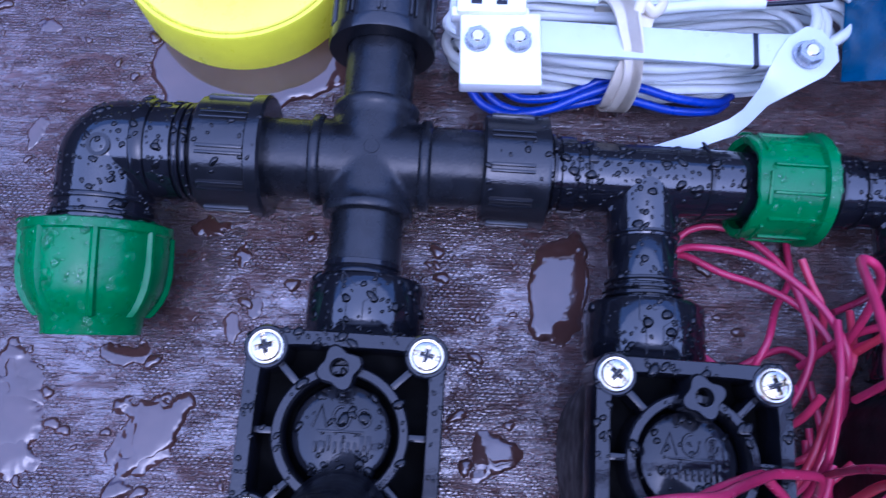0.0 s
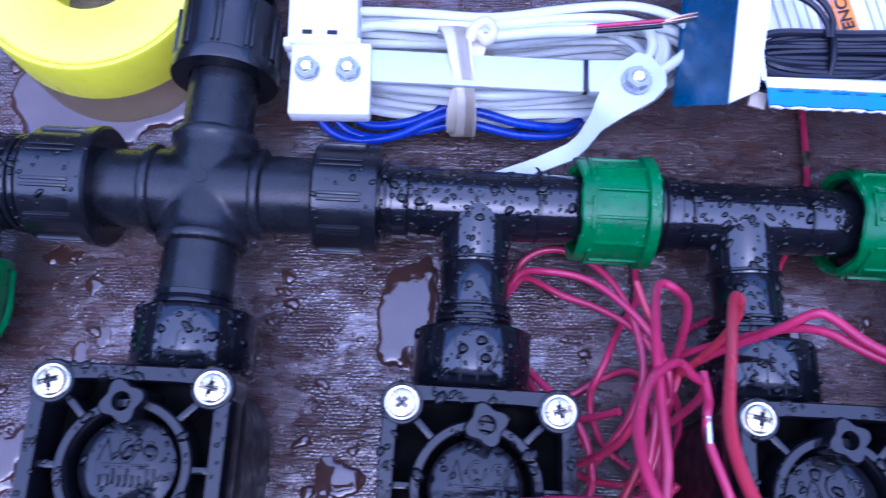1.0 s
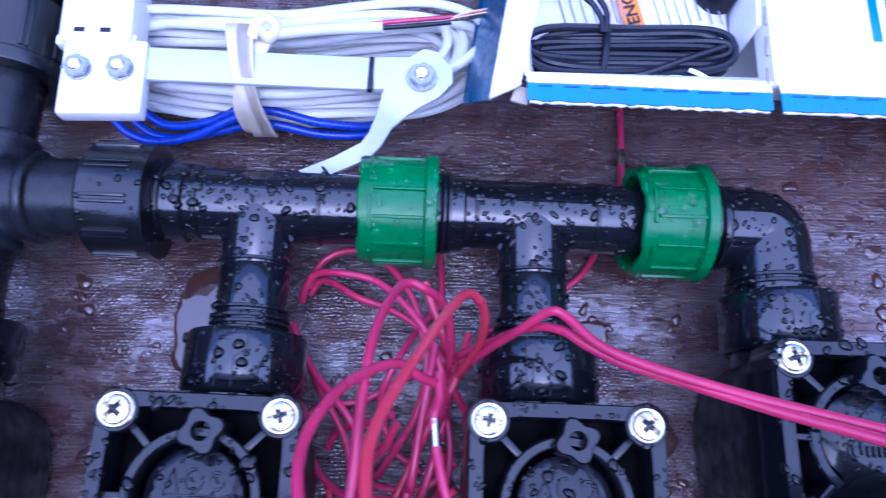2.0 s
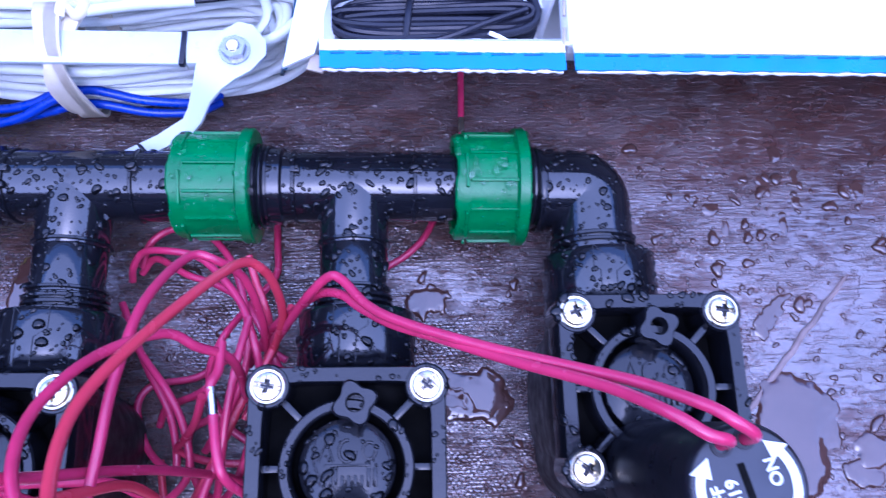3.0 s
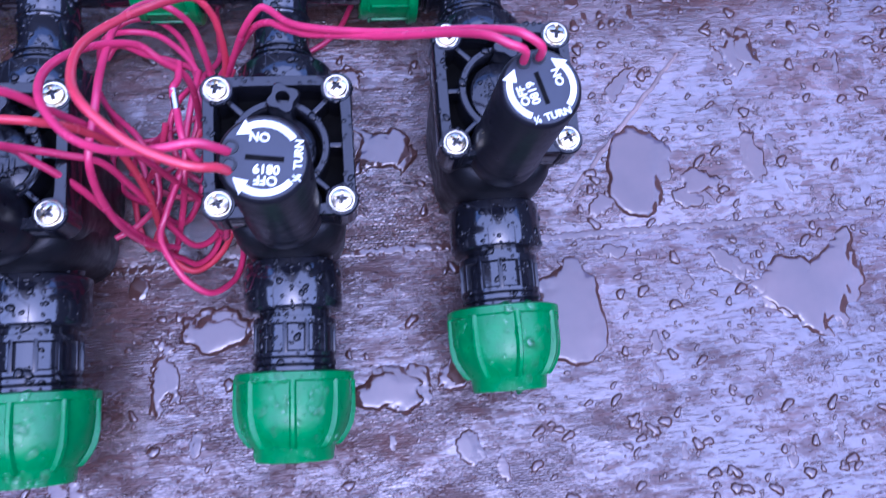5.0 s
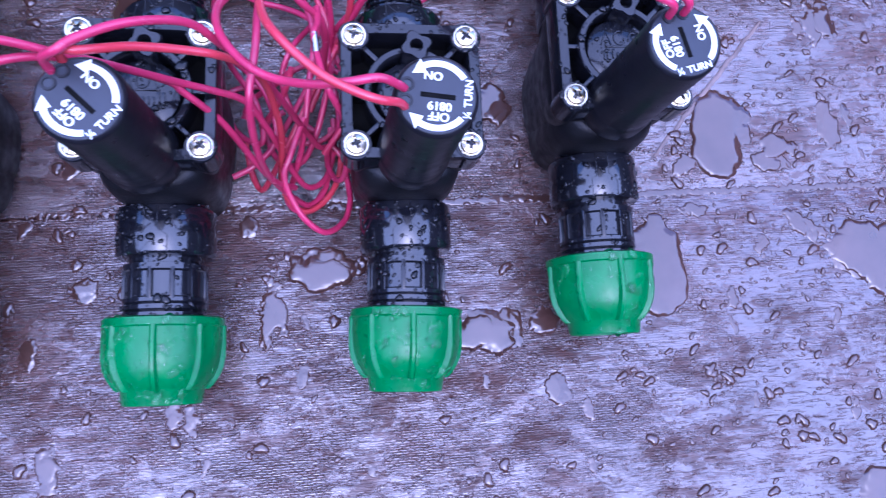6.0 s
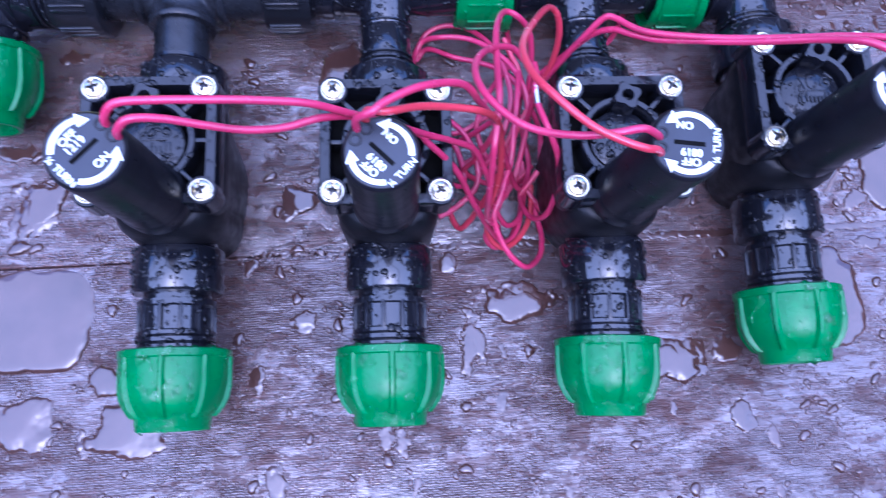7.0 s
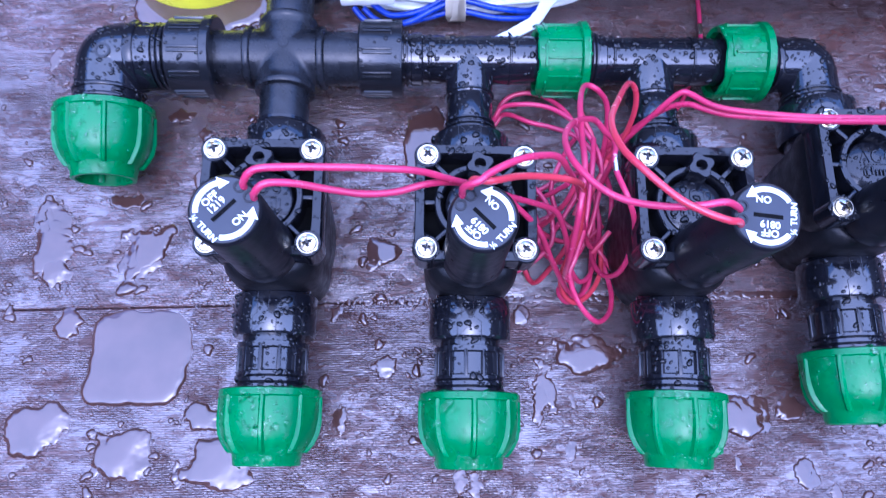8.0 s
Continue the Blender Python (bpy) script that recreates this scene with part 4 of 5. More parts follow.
for i in range(6):
    bm.faces.new((vs[i], vs[(i + 1) % 6], ws[(i + 1) % 6], ws[i]))
part("outer_flap", bm, CARD_NAVY, carton, "deep blue printed outer flap")
bm = bmesh.new()
prism(bm, [(0.2150, 0.0262), (0.2210, 0.0245), (0.2230, 0.0310), (0.2170, 0.0325)], 0.0840, 0.0850)
part("torn_tab", bm, KRAFT, carton, "raw torn card tab")
# divider and closed part
bm = bmesh.new()
box(bm, 0.0018, 0.165, 0.0400, bevel=0.0003)
part("divider", bm, CARD, carton, m=pose(0.3195, 0.142, 0.0670, 0, 0, -5))
for k in range(14):
    bm = bmesh.new()
    box(bm, 0.0011, 0.0085, 0.0012, bevel=0.0002)
    part("raw_edge", bm, KRAFT, carton, m=pose(0.3125 + 0.0135 * k * 0.087, 0.0365 + 0.0135 * k, 0.0880, 0, 0, -5))
bm = bmesh.new()
o = [(-0.0712, 0.100), (-0.0722, -0.0895)] + [(-0.0715 + 0.0007 * math.cos(a), -0.0893 + 0.0012 * math.sin(a)) for a in (3.6, 4.2, 4.7)]
o += [(0.0520 + 0.0190 * math.cos(a), -0.0715 + 0.0190 * math.sin(a)) for a in [-math.pi / 2 + math.pi / 2 * i / 14 for i in range(15)]] + [(0.0710, 0.100)]
loft(bm, [(o, -0.012), (o, -0.0008), ([(x * 0.995, y * 0.995) for x, y in o], 0)], True)
part("inner_lid", bm, CARD, carton, "smooth white inner lid with a rounded corner", pose(0.3885, 0.1215, 0.0893, 0, 0, -1.5))
for x, w, y0, h in ((0.3567, 0.0036, 0.0520, 0.020), (0.3637, 0.0036, 0.0520, 0.020), (0.3700, 0.0034, 0.0520, 0.0125), (0.3758, 0.0034, 0.0520, 0.0125), (0.3830, 0.0034, 0.0520, 0.0125), (0.3890, 0.0034, 0.0520, 0.0125)):
    bm = bmesh.new()
    box(bm, w, h, 0.0003, bevel=0.0001)
    part("blue_block", bm, CARD_BLUE, carton, "bright blue printed block", pose(x, y0 + h / 2, 0.0897, 0, 0, -1))
bm = bmesh.new()
box(bm, 0.29, 0.0085, 0.0010, bevel=0.0003)
part("under_fold", bm, CARD, carton, "white fold under the inner lid", pose(0.4620, 0.0318, 0.0884, 0, 0, -1.3))
# things in the carton
leaf = thing("leaflet", pose(0.2680, 0.1050, 0.0650, 6, 0, 3), "white printed leaflet with an orange band, in the carton", "leaflet")
bm = bmesh.new()
n, rows = 14, []
for i in range(n + 1):
    x = -0.042 + 0.084 * i / n
    z = 0.005 * math.sin(3.0 * i / n * math.pi) * 0.5
    rows.append([bm.verts.new((x, -0.040, z)), bm.verts.new((x, 0.045, z + 0.003)), bm.verts.new((x, 0.045, z + 0.0026)), bm.verts.new((x, -0.040, z - 0.0004))])
for a, b in zip(rows, rows[1:]):
    for i in range(4):
        bm.faces.new((a[i], a[(i + 1) % 4], b[(i + 1) % 4], b[i]))
bm.faces.new(rows[0])
bm.faces.new(rows[-1])
part("sheet", bm, PAPER, leaf)
bm = bmesh.new()
box(bm, 0.0085, 0.080, 0.0006, pose(-0.0060, 0.002, 0.0050, 2, 0, 12), bevel=0.0001)
part("orange_band", bm, ORANGE, leaf, "orange warning band")
text_part("RTENCIA", 0.0072, pose(0.0000, -0.0260, 0.0048, 2, 0, 102), leaf, DARK_CABLE)
for col, x0, rot in ((0, 0.006, 12), (1, -0.034, 12)):
    for k in range(7):
        bm = bmesh.new()
        g = random.Random(k + 20 * col)
        box(bm, 0.0007, 0.030 + g.uniform(-0.008, 0.006), 0.0003, bevel=0.0001)
        part("text_line", bm, GREY_PRINT, leaf, m=pose(x0 + 0.0042 * k + 0.004, -0.0225 + 0.0010 * k, 0.0046, 2, 0, rot))
coil = thing("black_cable_coil", pose(0, 0, 0), "dark grey cable coiled flat and tied, in the carton", "cable")
for k in range(22):
    f = k / 21
    half = 0.0395 + 0.0025 * math.sin(k * 1.9)
    w = 0.0008 + 0.0110 * ((k * 0.618) % 1.0)
    pts = []
    for i in range(20):
        a = 2 * math.pi * i / 20
        x = 0.2640 + half * math.copysign(abs(math.cos(a)) ** 0.7, math.cos(a))
        y = 0.0535 + 0.02 * (x - 0.26) + w * math.copysign(abs(math.sin(a)) ** 0.8, math.sin(a)) * (0.85 + 0.25 * ((x - 0.262) / 0.04) ** 2)
        pts.append(Vector((x, y, 0.0630 + 0.0150 * f + 0.0012 * math.sin(2 * a + k))))
    bm = bmesh.new()
    sweep(bm, smooth_path(pts + pts[:1], 4)[:-1], 0.0016, 8, True)
    part("loop", bm, DARK_CABLE, coil)
for pts in ([(0.258, 0.0400, 0.079), (0.269, 0.0418, 0.0805), (0.285, 0.0480, 0.081), (0.301, 0.0545, 0.080)], [(0.2530, 0.0600, 0.079), (0.2525, 0.0660, 0.080), (0.2480, 0.0730, 0.081), (0.2400, 0.0780, 0.081), (0.2290, 0.0805, 0.079), (0.2230, 0.080, 0.076)],
            [(0.2545, 0.0600, 0.079), (0.2545, 0.0680, 0.081), (0.2500, 0.0755, 0.082), (0.2420, 0.0810, 0.082), (0.2300, 0.0840, 0.080)]):
    bm = bmesh.new()
    sweep(bm, smooth_path(pts, 8), 0.0013, 8)
    part("loose_strand", bm, DARK_CABLE, coil)
bm = bmesh.new()
sweep(bm, [Vector((0.2540 + 0.002 * math.sin(a), 0.0535 + 0.0135 * math.sin(a), 0.0705 + 0.0095 * math.cos(a))) for a in [2 * math.pi * i / 32 for i in range(32)]], 0.0014, 8, True)
part("tie", bm, DARK_CABLE, coil, "dark twist tie")
for p0, p1 in (((0.2740, 0.0390, 0.0810), (0.2815, 0.0393, 0.0815)), ((0.2850, 0.0425, 0.0820), (0.2920, 0.0385, 0.0822))):
    bm = bmesh.new()
    sweep(bm, smooth_path([p0, ((p0[0] + p1[0]) / 2, (p0[1] + p1[1]) / 2 + 0.0004, p0[2]), p1], 4), 0.0009, 8)
    part("tinned_end", bm, WHITE, coil, "pale stripped wire end")
plug = thing("cable_plug", pose(0.3060, 0.0900, 0.0460), "round black plug in the carton", "plug")
bm = bmesh.new()
lathe(bm, [(0, 0), (0.009, 0), (0.010, 0.002), (0.010, 0.026), (0.008, 0.030), (0.005, 0.031), (0, 0.031)], 32)
part("plug_body", bm, DARK_CABLE, plug)


# ---- red wires ----
def wire(pts, r, label):
    line = smooth_path(pts, 7)
    q = bmesh.new()
    sweep(q, line, r, 12)
    w = part("red_wire", q, RED)
    tagged(w, label, "wire", "red wires")
    return w


wire([(0.0125, -0.1330, 0.1665), (0.0135, -0.1315, 0.1735), (0.0188, -0.1284, 0.1780), (0.0296, -0.1268, 0.1760), (0.0472, -0.1256, 0.1720), (0.0652, -0.1244, 0.1670), (0.0838, -0.1221, 0.1570), (0.0987, -0.1218, 0.1450), (0.1110, -0.1197, 0.1300), (0.1311, -0.1170, 0.1050), (0.1437, -0.1171, 0.0950), (0.1552, -0.1182, 0.0850), (0.1617, -0.1240, 0.0700), (0.1659, -0.1286, 0.0550), (0.170, -0.135, 0.035), (0.178, -0.142, 0.020), (0.187, -0.136, 0.012), (0.192, -0.120, 0.008), (0.193, -0.100, 0.006)], 0.0016, "glossy red single-core lead from a solenoid")
wire([(0.0165, -0.1375, 0.1665), (0.0180, -0.1365, 0.1730), (0.0231, -0.1337, 0.1760), (0.0335, -0.1324, 0.1720), (0.0461, -0.1322, 0.1640), (0.0596, -0.1320, 0.1570), (0.0738, -0.1297, 0.1520), (0.0886, -0.1246, 0.1480), (0.1042, -0.1200, 0.1350), (0.1263, -0.1171, 0.1080), (0.1328, -0.1201, 0.1000), (0.1455, -0.1282, 0.0850), (0.1557, -0.1388, 0.0600), (0.1654, -0.1458, 0.0350), (0.1714, -0.1483, 0.0200), (0.178, -0.150, 0.012), (0.186, -0.142, 0.008), (0.190, -0.125, 0.006), (0.191, -0.105, 0.006)], 0.0016, "glossy red single-core lead from a solenoid")
wire([(0.1025, -0.1345, 0.1570), (0.1030, -0.1335, 0.1670), (0.1090, -0.1329, 0.1720), (0.1142, -0.1287, 0.1710), (0.1260, -0.1215, 0.1660), (0.1386, -0.1162, 0.1580), (0.1469, -0.1143, 0.1500), (0.1535, -0.1147, 0.1350), (0.1628, -0.1143, 0.1100), (0.1700, -0.1152, 0.0800), (0.1798, -0.1189, 0.0400), (0.186, -0.122, 0.025), (0.193, -0.115, 0.015), (0.196, -0.100, 0.010), (0.194, -0.080, 0.008)], 0.0016, "glossy red single-core lead from a solenoid")
wire([(0.1060, -0.1310, 0.1570), (0.1070, -0.1300, 0.1660), (0.1141, -0.1314, 0.1680), (0.1274, -0.1257, 0.1580), (0.1417, -0.1225, 0.1480), (0.1538, -0.1214, 0.1400), (0.1618, -0.1194, 0.1250), (0.1668, -0.1190, 0.1000), (0.1692, -0.1279, 0.0700), (0.1668, -0.1351, 0.0450), (0.1655, -0.1407, 0.0300), (0.168, -0.149, 0.020), (0.176, -0.154, 0.014), (0.186, -0.148, 0.010), (0.194, -0.135, 0.008), (0.197, -0.115, 0.006)], 0.0016, "glossy red single-core lead from a solenoid")
wire([(0.2200, -0.1435, 0.1590), (0.2170, -0.1435, 0.1640), (0.2102, -0.1429, 0.1690), (0.1999, -0.1438, 0.1680), (0.1880, -0.1420, 0.1620), (0.1739, -0.1362, 0.1540), (0.1632, -0.1281, 0.1500), (0.1541, -0.1135, 0.1440), (0.1530, -0.0979, 0.1340), (0.1609, -0.0829, 0.1190), (0.1746, -0.0744, 0.1040), (0.1828, -0.0777, 0.0950), (0.1895, -0.0795, 0.0860), (0.1916, -0.0836, 0.0740), (0.1893, -0.0904, 0.0500)], 0.0016, "glossy red single-core lead from a solenoid")
wire([(0.2195, -0.1500, 0.1590), (0.2165, -0.1502, 0.1650), (0.2099, -0.1510, 0.1700), (0.2007, -0.1477, 0.1710), (0.1899, -0.1412, 0.1710), (0.1775, -0.1283, 0.1700), (0.1714, -0.1146, 0.1620), (0.1713, -0.0971, 0.1500), (0.1814, -0.0758, 0.1300), (0.1954, -0.0529, 0.1020), (0.2020, -0.0520, 0.0920), (0.2048, -0.0570, 0.0780), (0.2034, -0.0635, 0.0580), (0.1957, -0.0731, 0.0350)], 0.0016, "glossy red single-core lead from a solenoid")
wire([(0.3290, -0.1130, 0.1520), (0.3288, -0.1120, 0.1600), (0.3232, -0.1087, 0.1630), (0.3182, -0.1048, 0.1600), (0.3067, -0.0984, 0.1500), (0.2936, -0.0932, 0.1400), (0.2709, -0.0846, 0.1250), (0.2485, -0.0749, 0.1120), (0.2372, -0.0678, 0.1050), (0.2291, -0.0582, 0.0990), (0.2243, -0.0562, 0.0960), (0.2162, -0.0602, 0.0850), (0.2064, -0.0641, 0.0600), (0.1979, -0.0692, 0.0400)], 0.0016, "glossy red single-core lead from a solenoid")
wire([(0.3232, -0.1140, 0.1520), (0.3225, -0.1130, 0.1600), (0.3164, -0.1114, 0.1630), (0.3094, -0.1062, 0.1600), (0.2980, -0.0986, 0.1480), (0.2786, -0.0899, 0.1310), (0.2591, -0.0807, 0.1160), (0.2445, -0.0740, 0.1060), (0.2348, -0.0675, 0.1000), (0.2285, -0.0621, 0.0950), (0.2202, -0.0594, 0.0850), (0.2095, -0.0608, 0.0650), (0.1956, -0.0644, 0.0400), (0.1840, -0.0752, 0.0200)], 0.0016, "glossy red single-core lead from a solenoid")
wire([(0.1298, -0.0351, 0.0100), (0.1320, -0.0304, 0.0160), (0.1372, -0.0249, 0.0200), (0.1490, -0.0262, 0.0260), (0.1624, -0.0299, 0.0300), (0.1730, -0.0387, 0.0360), (0.1847, -0.0537, 0.0420), (0.1906, -0.0696, 0.0450), (0.1924, -0.0817, 0.0400), (0.1914, -0.0920, 0.0300)], 0.0016, "loose red wire lying in the tangle between the valves")
wire([(0.1322, -0.0310, 0.0060), (0.1397, -0.0253, 0.0100), (0.1553, -0.0345, 0.0160), (0.1689, -0.0402, 0.0200), (0.1816, -0.0490, 0.0260), (0.1900, -0.0608, 0.0300), (0.1966, -0.0757, 0.0300), (0.2026, -0.0866, 0.0200), (0.2029, -0.1016, 0.0120)], 0.0016, "loose red wire lying in the tangle between the valves")
wire([(0.1329, -0.0286, 0.0080), (0.1368, -0.0195, 0.0120), (0.1443, -0.0140, 0.0140), (0.1546, -0.0132, 0.0160), (0.1662, -0.0191, 0.0200), (0.1768, -0.0326, 0.0260), (0.1829, -0.0499, 0.0300), (0.1854, -0.0690, 0.0300), (0.1809, -0.0856, 0.0250), (0.1749, -0.0959, 0.0200), (0.1650, -0.1095, 0.0120)], 0.0016, "loose red wire lying in the tangle between the valves")
wire([(0.1933, -0.0706, 0.0350), (0.1944, -0.0615, 0.0500), (0.1916, -0.0501, 0.0700), (0.1842, -0.0457, 0.0810), (0.1759, -0.0454, 0.0860), (0.1685, -0.0640, 0.1040), (0.1655, -0.0881, 0.1150), (0.1644, -0.1083, 0.1200), (0.1608, -0.1300, 0.1160), (0.1605, -0.1430, 0.0900), (0.1634, -0.1468, 0.0550), (0.1719, -0.1447, 0.0300)], 0.0016, "loose red wire lying in the tangle between the valves")
wire([(0.1886, -0.0755, 0.0880), (0.1886, -0.0846, 0.0910), (0.1869, -0.0900, 0.0935), (0.1876, -0.0985, 0.0917), (0.1918, -0.1166, 0.0955), (0.1980, -0.1252, 0.0800), (0.1998, -0.1339, 0.0620), (0.1975, -0.1417, 0.0400), (0.1927, -0.1389, 0.0220), (0.1888, -0.1276, 0.0140), (0.1909, -0.1162, 0.0100), (0.1989, -0.1258, 0.0060), (0.2025, -0.1306, 0.0040)], 0.0016, "loose red wire lying in the tangle between the valves")
wire([(0.1786, -0.1144, 0.0500), (0.1717, -0.1330, 0.0500), (0.1679, -0.1429, 0.0460), (0.1707, -0.1528, 0.0400), (0.1773, -0.1631, 0.0340), (0.1867, -0.1681, 0.0260), (0.1962, -0.1605, 0.0160), (0.1998, -0.1490, 0.0100), (0.1994, -0.1380, 0.0060), (0.1975, -0.1270, 0.0040)], 0.0016, "loose red wire lying in the tangle between the valves")
wire([(0.1973, -0.1135, 0.0300), (0.1921, -0.1194, 0.0260), (0.1871, -0.1247, 0.0220)], 0.0016, "loose red wire lying in the tangle between the valves")
wire([(0.1445, -0.112, 0.004), (0.1470, -0.128, 0.004), (0.1526, -0.1393, 0.0060), (0.1612, -0.1336, 0.0220), (0.1688, -0.1247, 0.0350), (0.1767, -0.1110, 0.0400), (0.1858, -0.0915, 0.0400), (0.1959, -0.0737, 0.0400), (0.2026, -0.0527, 0.0300)], 0.0016, "loose red wire lying in the tangle between the valves")
wire([(0.1885, -0.0594, 0.0450), (0.1853, -0.0776, 0.0500), (0.1823, -0.0952, 0.0500), (0.1795, -0.1127, 0.0450), (0.1764, -0.1250, 0.0350), (0.1705, -0.1389, 0.0220), (0.1665, -0.1465, 0.014), (0.1715, -0.1525, 0.010), (0.180, -0.149, 0.007), (0.186, -0.140, 0.005)], 0.0016, "loose red wire lying in the tangle between the valves")
wire([(0.1968, -0.0633, 0.0350), (0.1916, -0.0898, 0.0350), (0.1840, -0.1153, 0.0280), (0.1748, -0.1281, 0.0180), (0.1641, -0.1254, 0.0100), (0.1573, -0.1136, 0.0060), (0.1571, -0.1009, 0.0060), (0.1664, -0.0956, 0.0080)], 0.0016, "loose red wire lying in the tangle between the valves")
wire([(0.1720, -0.0860, 0.0400), (0.1644, -0.0879, 0.0300), (0.1555, -0.0893, 0.0200), (0.1480, -0.0915, 0.012), (0.1440, -0.098, 0.006)], 0.0016, "loose red wire lying in the tangle between the valves")
wire([(0.1742, -0.0901, 0.0550), (0.1694, -0.0987, 0.0450), (0.1613, -0.1050, 0.0300), (0.1563, -0.1086, 0.0200), (0.1687, -0.1138, 0.0120), (0.1850, -0.1139, 0.0100), (0.1980, -0.1039, 0.0100)], 0.0016, "loose red wire lying in the tangle between the valves")
wire([(0.1844, -0.0306, 0.0300), (0.1876, -0.0415, 0.0300), (0.1909, -0.0502, 0.0300), (0.1928, -0.0607, 0.0250), (0.1891, -0.0777, 0.0150), (0.1803, -0.0968, 0.0100)], 0.0016, "loose red wire lying in the tangle between the valves")
wire([(0.1276, -0.0503, 0.0100), (0.1384, -0.0677, 0.0200), (0.1545, -0.0866, 0.0300), (0.1619, -0.1030, 0.0300), (0.1620, -0.1188, 0.0250), (0.1505, -0.1294, 0.0200), (0.1395, -0.1353, 0.0200)], 0.0016, "loose red wire lying in the tangle between the valves")
wire([(0.1261, -0.0451, 0.0100), (0.1395, -0.0722, 0.0160), (0.1526, -0.0951, 0.0200), (0.1550, -0.1161, 0.0180), (0.1414, -0.1082, 0.0100), (0.1342, -0.0906, 0.0060), (0.1392, -0.0808, 0.0040), (0.1577, -0.0780, 0.0040), (0.1730, -0.0702, 0.0060), (0.186, -0.066, 0.005), (0.197, -0.072, 0.005)], 0.0016, "loose red wire lying in the tangle between the valves")
wire([(0.2817, 0.0865, 0.0040), (0.2810, 0.0675, 0.0030), (0.2799, 0.0421, 0.0030), (0.2770, 0.0207, 0.0030), (0.2626, -0.0118, 0.0030), (0.2526, -0.0237, 0.0030), (0.2415, -0.0307, 0.0030), (0.2266, -0.0405, 0.0030), (0.2107, -0.0479, 0.0030)], 0.0016, "red wire with a bare spliced end running under the pipe")
wire([(0.1909, -0.0024, 0.0030), (0.1918, -0.0194, 0.0030), (0.1913, -0.0336, 0.0040), (0.1812, -0.0479, 0.0100), (0.1718, -0.0646, 0.0200), (0.166, -0.080, 0.014), (0.172, -0.098, 0.008), (0.184, -0.108, 0.006)], 0.0016, "loose red wire lying in the tangle between the valves")

bm = bmesh.new()
sweep(bm, smooth_path([(0.2801, 0.0440, 0.0030), (0.2799, 0.0400, 0.0034), (0.2796, 0.0360, 0.0030)], 6), 0.0018, 10)
tagged(part("wire_splice", bm, STEEL), "bright bare metal splice on a red wire", "splice")


bm = bmesh.new()
sweep(bm, smooth_path([(0.1869, -0.0900, 0.0935), (0.1873, -0.0945, 0.0925), (0.1876, -0.0985, 0.0917)], 6), 0.0017, 10)
tagged(part("wire_splice", bm, ZINC), "bare metal splice in the wire tangle", "splice")


# ---- rain water standing on the board ----
def puddle(cx, cy, rx, ry, rot, seed, k, rough):
    """Flat water with a rounded, wandering edge: a height field that dips under the board."""
    cs, sn = math.cos(radians(rot)), math.sin(radians(rot))
    size = min(rx, ry)
    step = max(0.0004, min(0.0008, size / 14))
    ex = 1.0 + 1.3 * rough
    nx, ny = int(rx * ex / step) + 2, int(ry * ex / step) + 2
    edge0, top = min(0.0044, size * 0.40), min(0.0020, size * 0.17)
    f1, f2, f3 = 0.75 / size, 2.0 / size, 5.5 / size
    grid, verts = {}, []
    for i in range(-nx, nx + 1):
        for j in range(-ny, ny + 1):
            x, y = i * step, j * step
            e = (abs(x / rx) ** k + abs(y / ry) ** k) ** (1 / k)
            wob = 1.3 * noise.noise(Vector((x * f1 + seed * 7.3, y * f1, seed))) + 0.55 * noise.noise(Vector((x * f2, y * f2 + seed * 3.1, 5))) + 0.16 * noise.noise(Vector((x * f3 + seed, y * f3, 9)))
            d = size * (1 - e + rough * 1.5 * wob)
            edge = edge0 * (0.30 + 2.6 * max(0.0, noise.noise(Vector((x * f1 * 0.7, y * f1 * 0.7, seed + 31.0)))))
            z = top * (1 - math.exp(-d / edge)) if d > 0 else max(-0.0005, d * 0.8)
            grid[i, j] = (len(verts), z)
            verts.append((cx + cs * x - sn * y, cy + sn * x + cs * y, z))
    faces = []
    for i in range(-nx, nx):
        for j in range(-ny, ny):
            q = [grid[i, j], grid[i + 1, j], grid[i + 1, j + 1], grid[i, j + 1]]
            if max(c[1] for c in q) > 0:
                faces.append([c[0] for c in q])
    used = sorted({v for f in faces for v in f})
    at = {v: n for n, v in enumerate(used)}
    me = bpy.data.meshes.new("puddle")
    me.from_pydata([verts[v] for v in used], [], [[at[v] for v in f] for f in faces])
    me.materials.append(WATER)
    for f in me.polygons:
        f.use_smooth = True
    return tagged(new("puddle", me), "shallow clear rain water on the brown board", "puddle", "puddles on the table")


puddle(-0.0936, -0.1794, 0.0319, 0.0301, -1, 1, 4.0, 0.09)
puddle(-0.1535, -0.1051, 0.0101, 0.0290, 9, 2, 2.0, 0.30)
puddle(-0.0951, -0.1138, 0.0137, 0.0209, -21, 3, 2.0, 0.35)
puddle(-0.1498, -0.2221, 0.0195, 0.0141, 14, 4, 2.2, 0.25)
puddle(-0.0989, -0.2376, 0.0174, 0.0138, -1, 5, 3.0, 0.30)
puddle(-0.0447, -0.2482, 0.0207, 0.0195, 9, 6, 2.0, 0.35)
puddle(-0.0534, -0.2177, 0.0129, 0.0094, -1, 7, 2.0, 0.30)
puddle(0.0583, -0.1890, 0.0070, 0.0069, -2, 8, 2.0, 0.30)
puddle(0.1828, -0.1820, 0.0155, 0.0120, -11, 9, 2.0, 0.35)
puddle(0.1572, -0.2043, 0.0052, 0.0155, 14, 10, 2.0, 0.30)
puddle(0.2753, -0.2228, 0.0124, 0.0129, -1, 11, 2.4, 0.25)
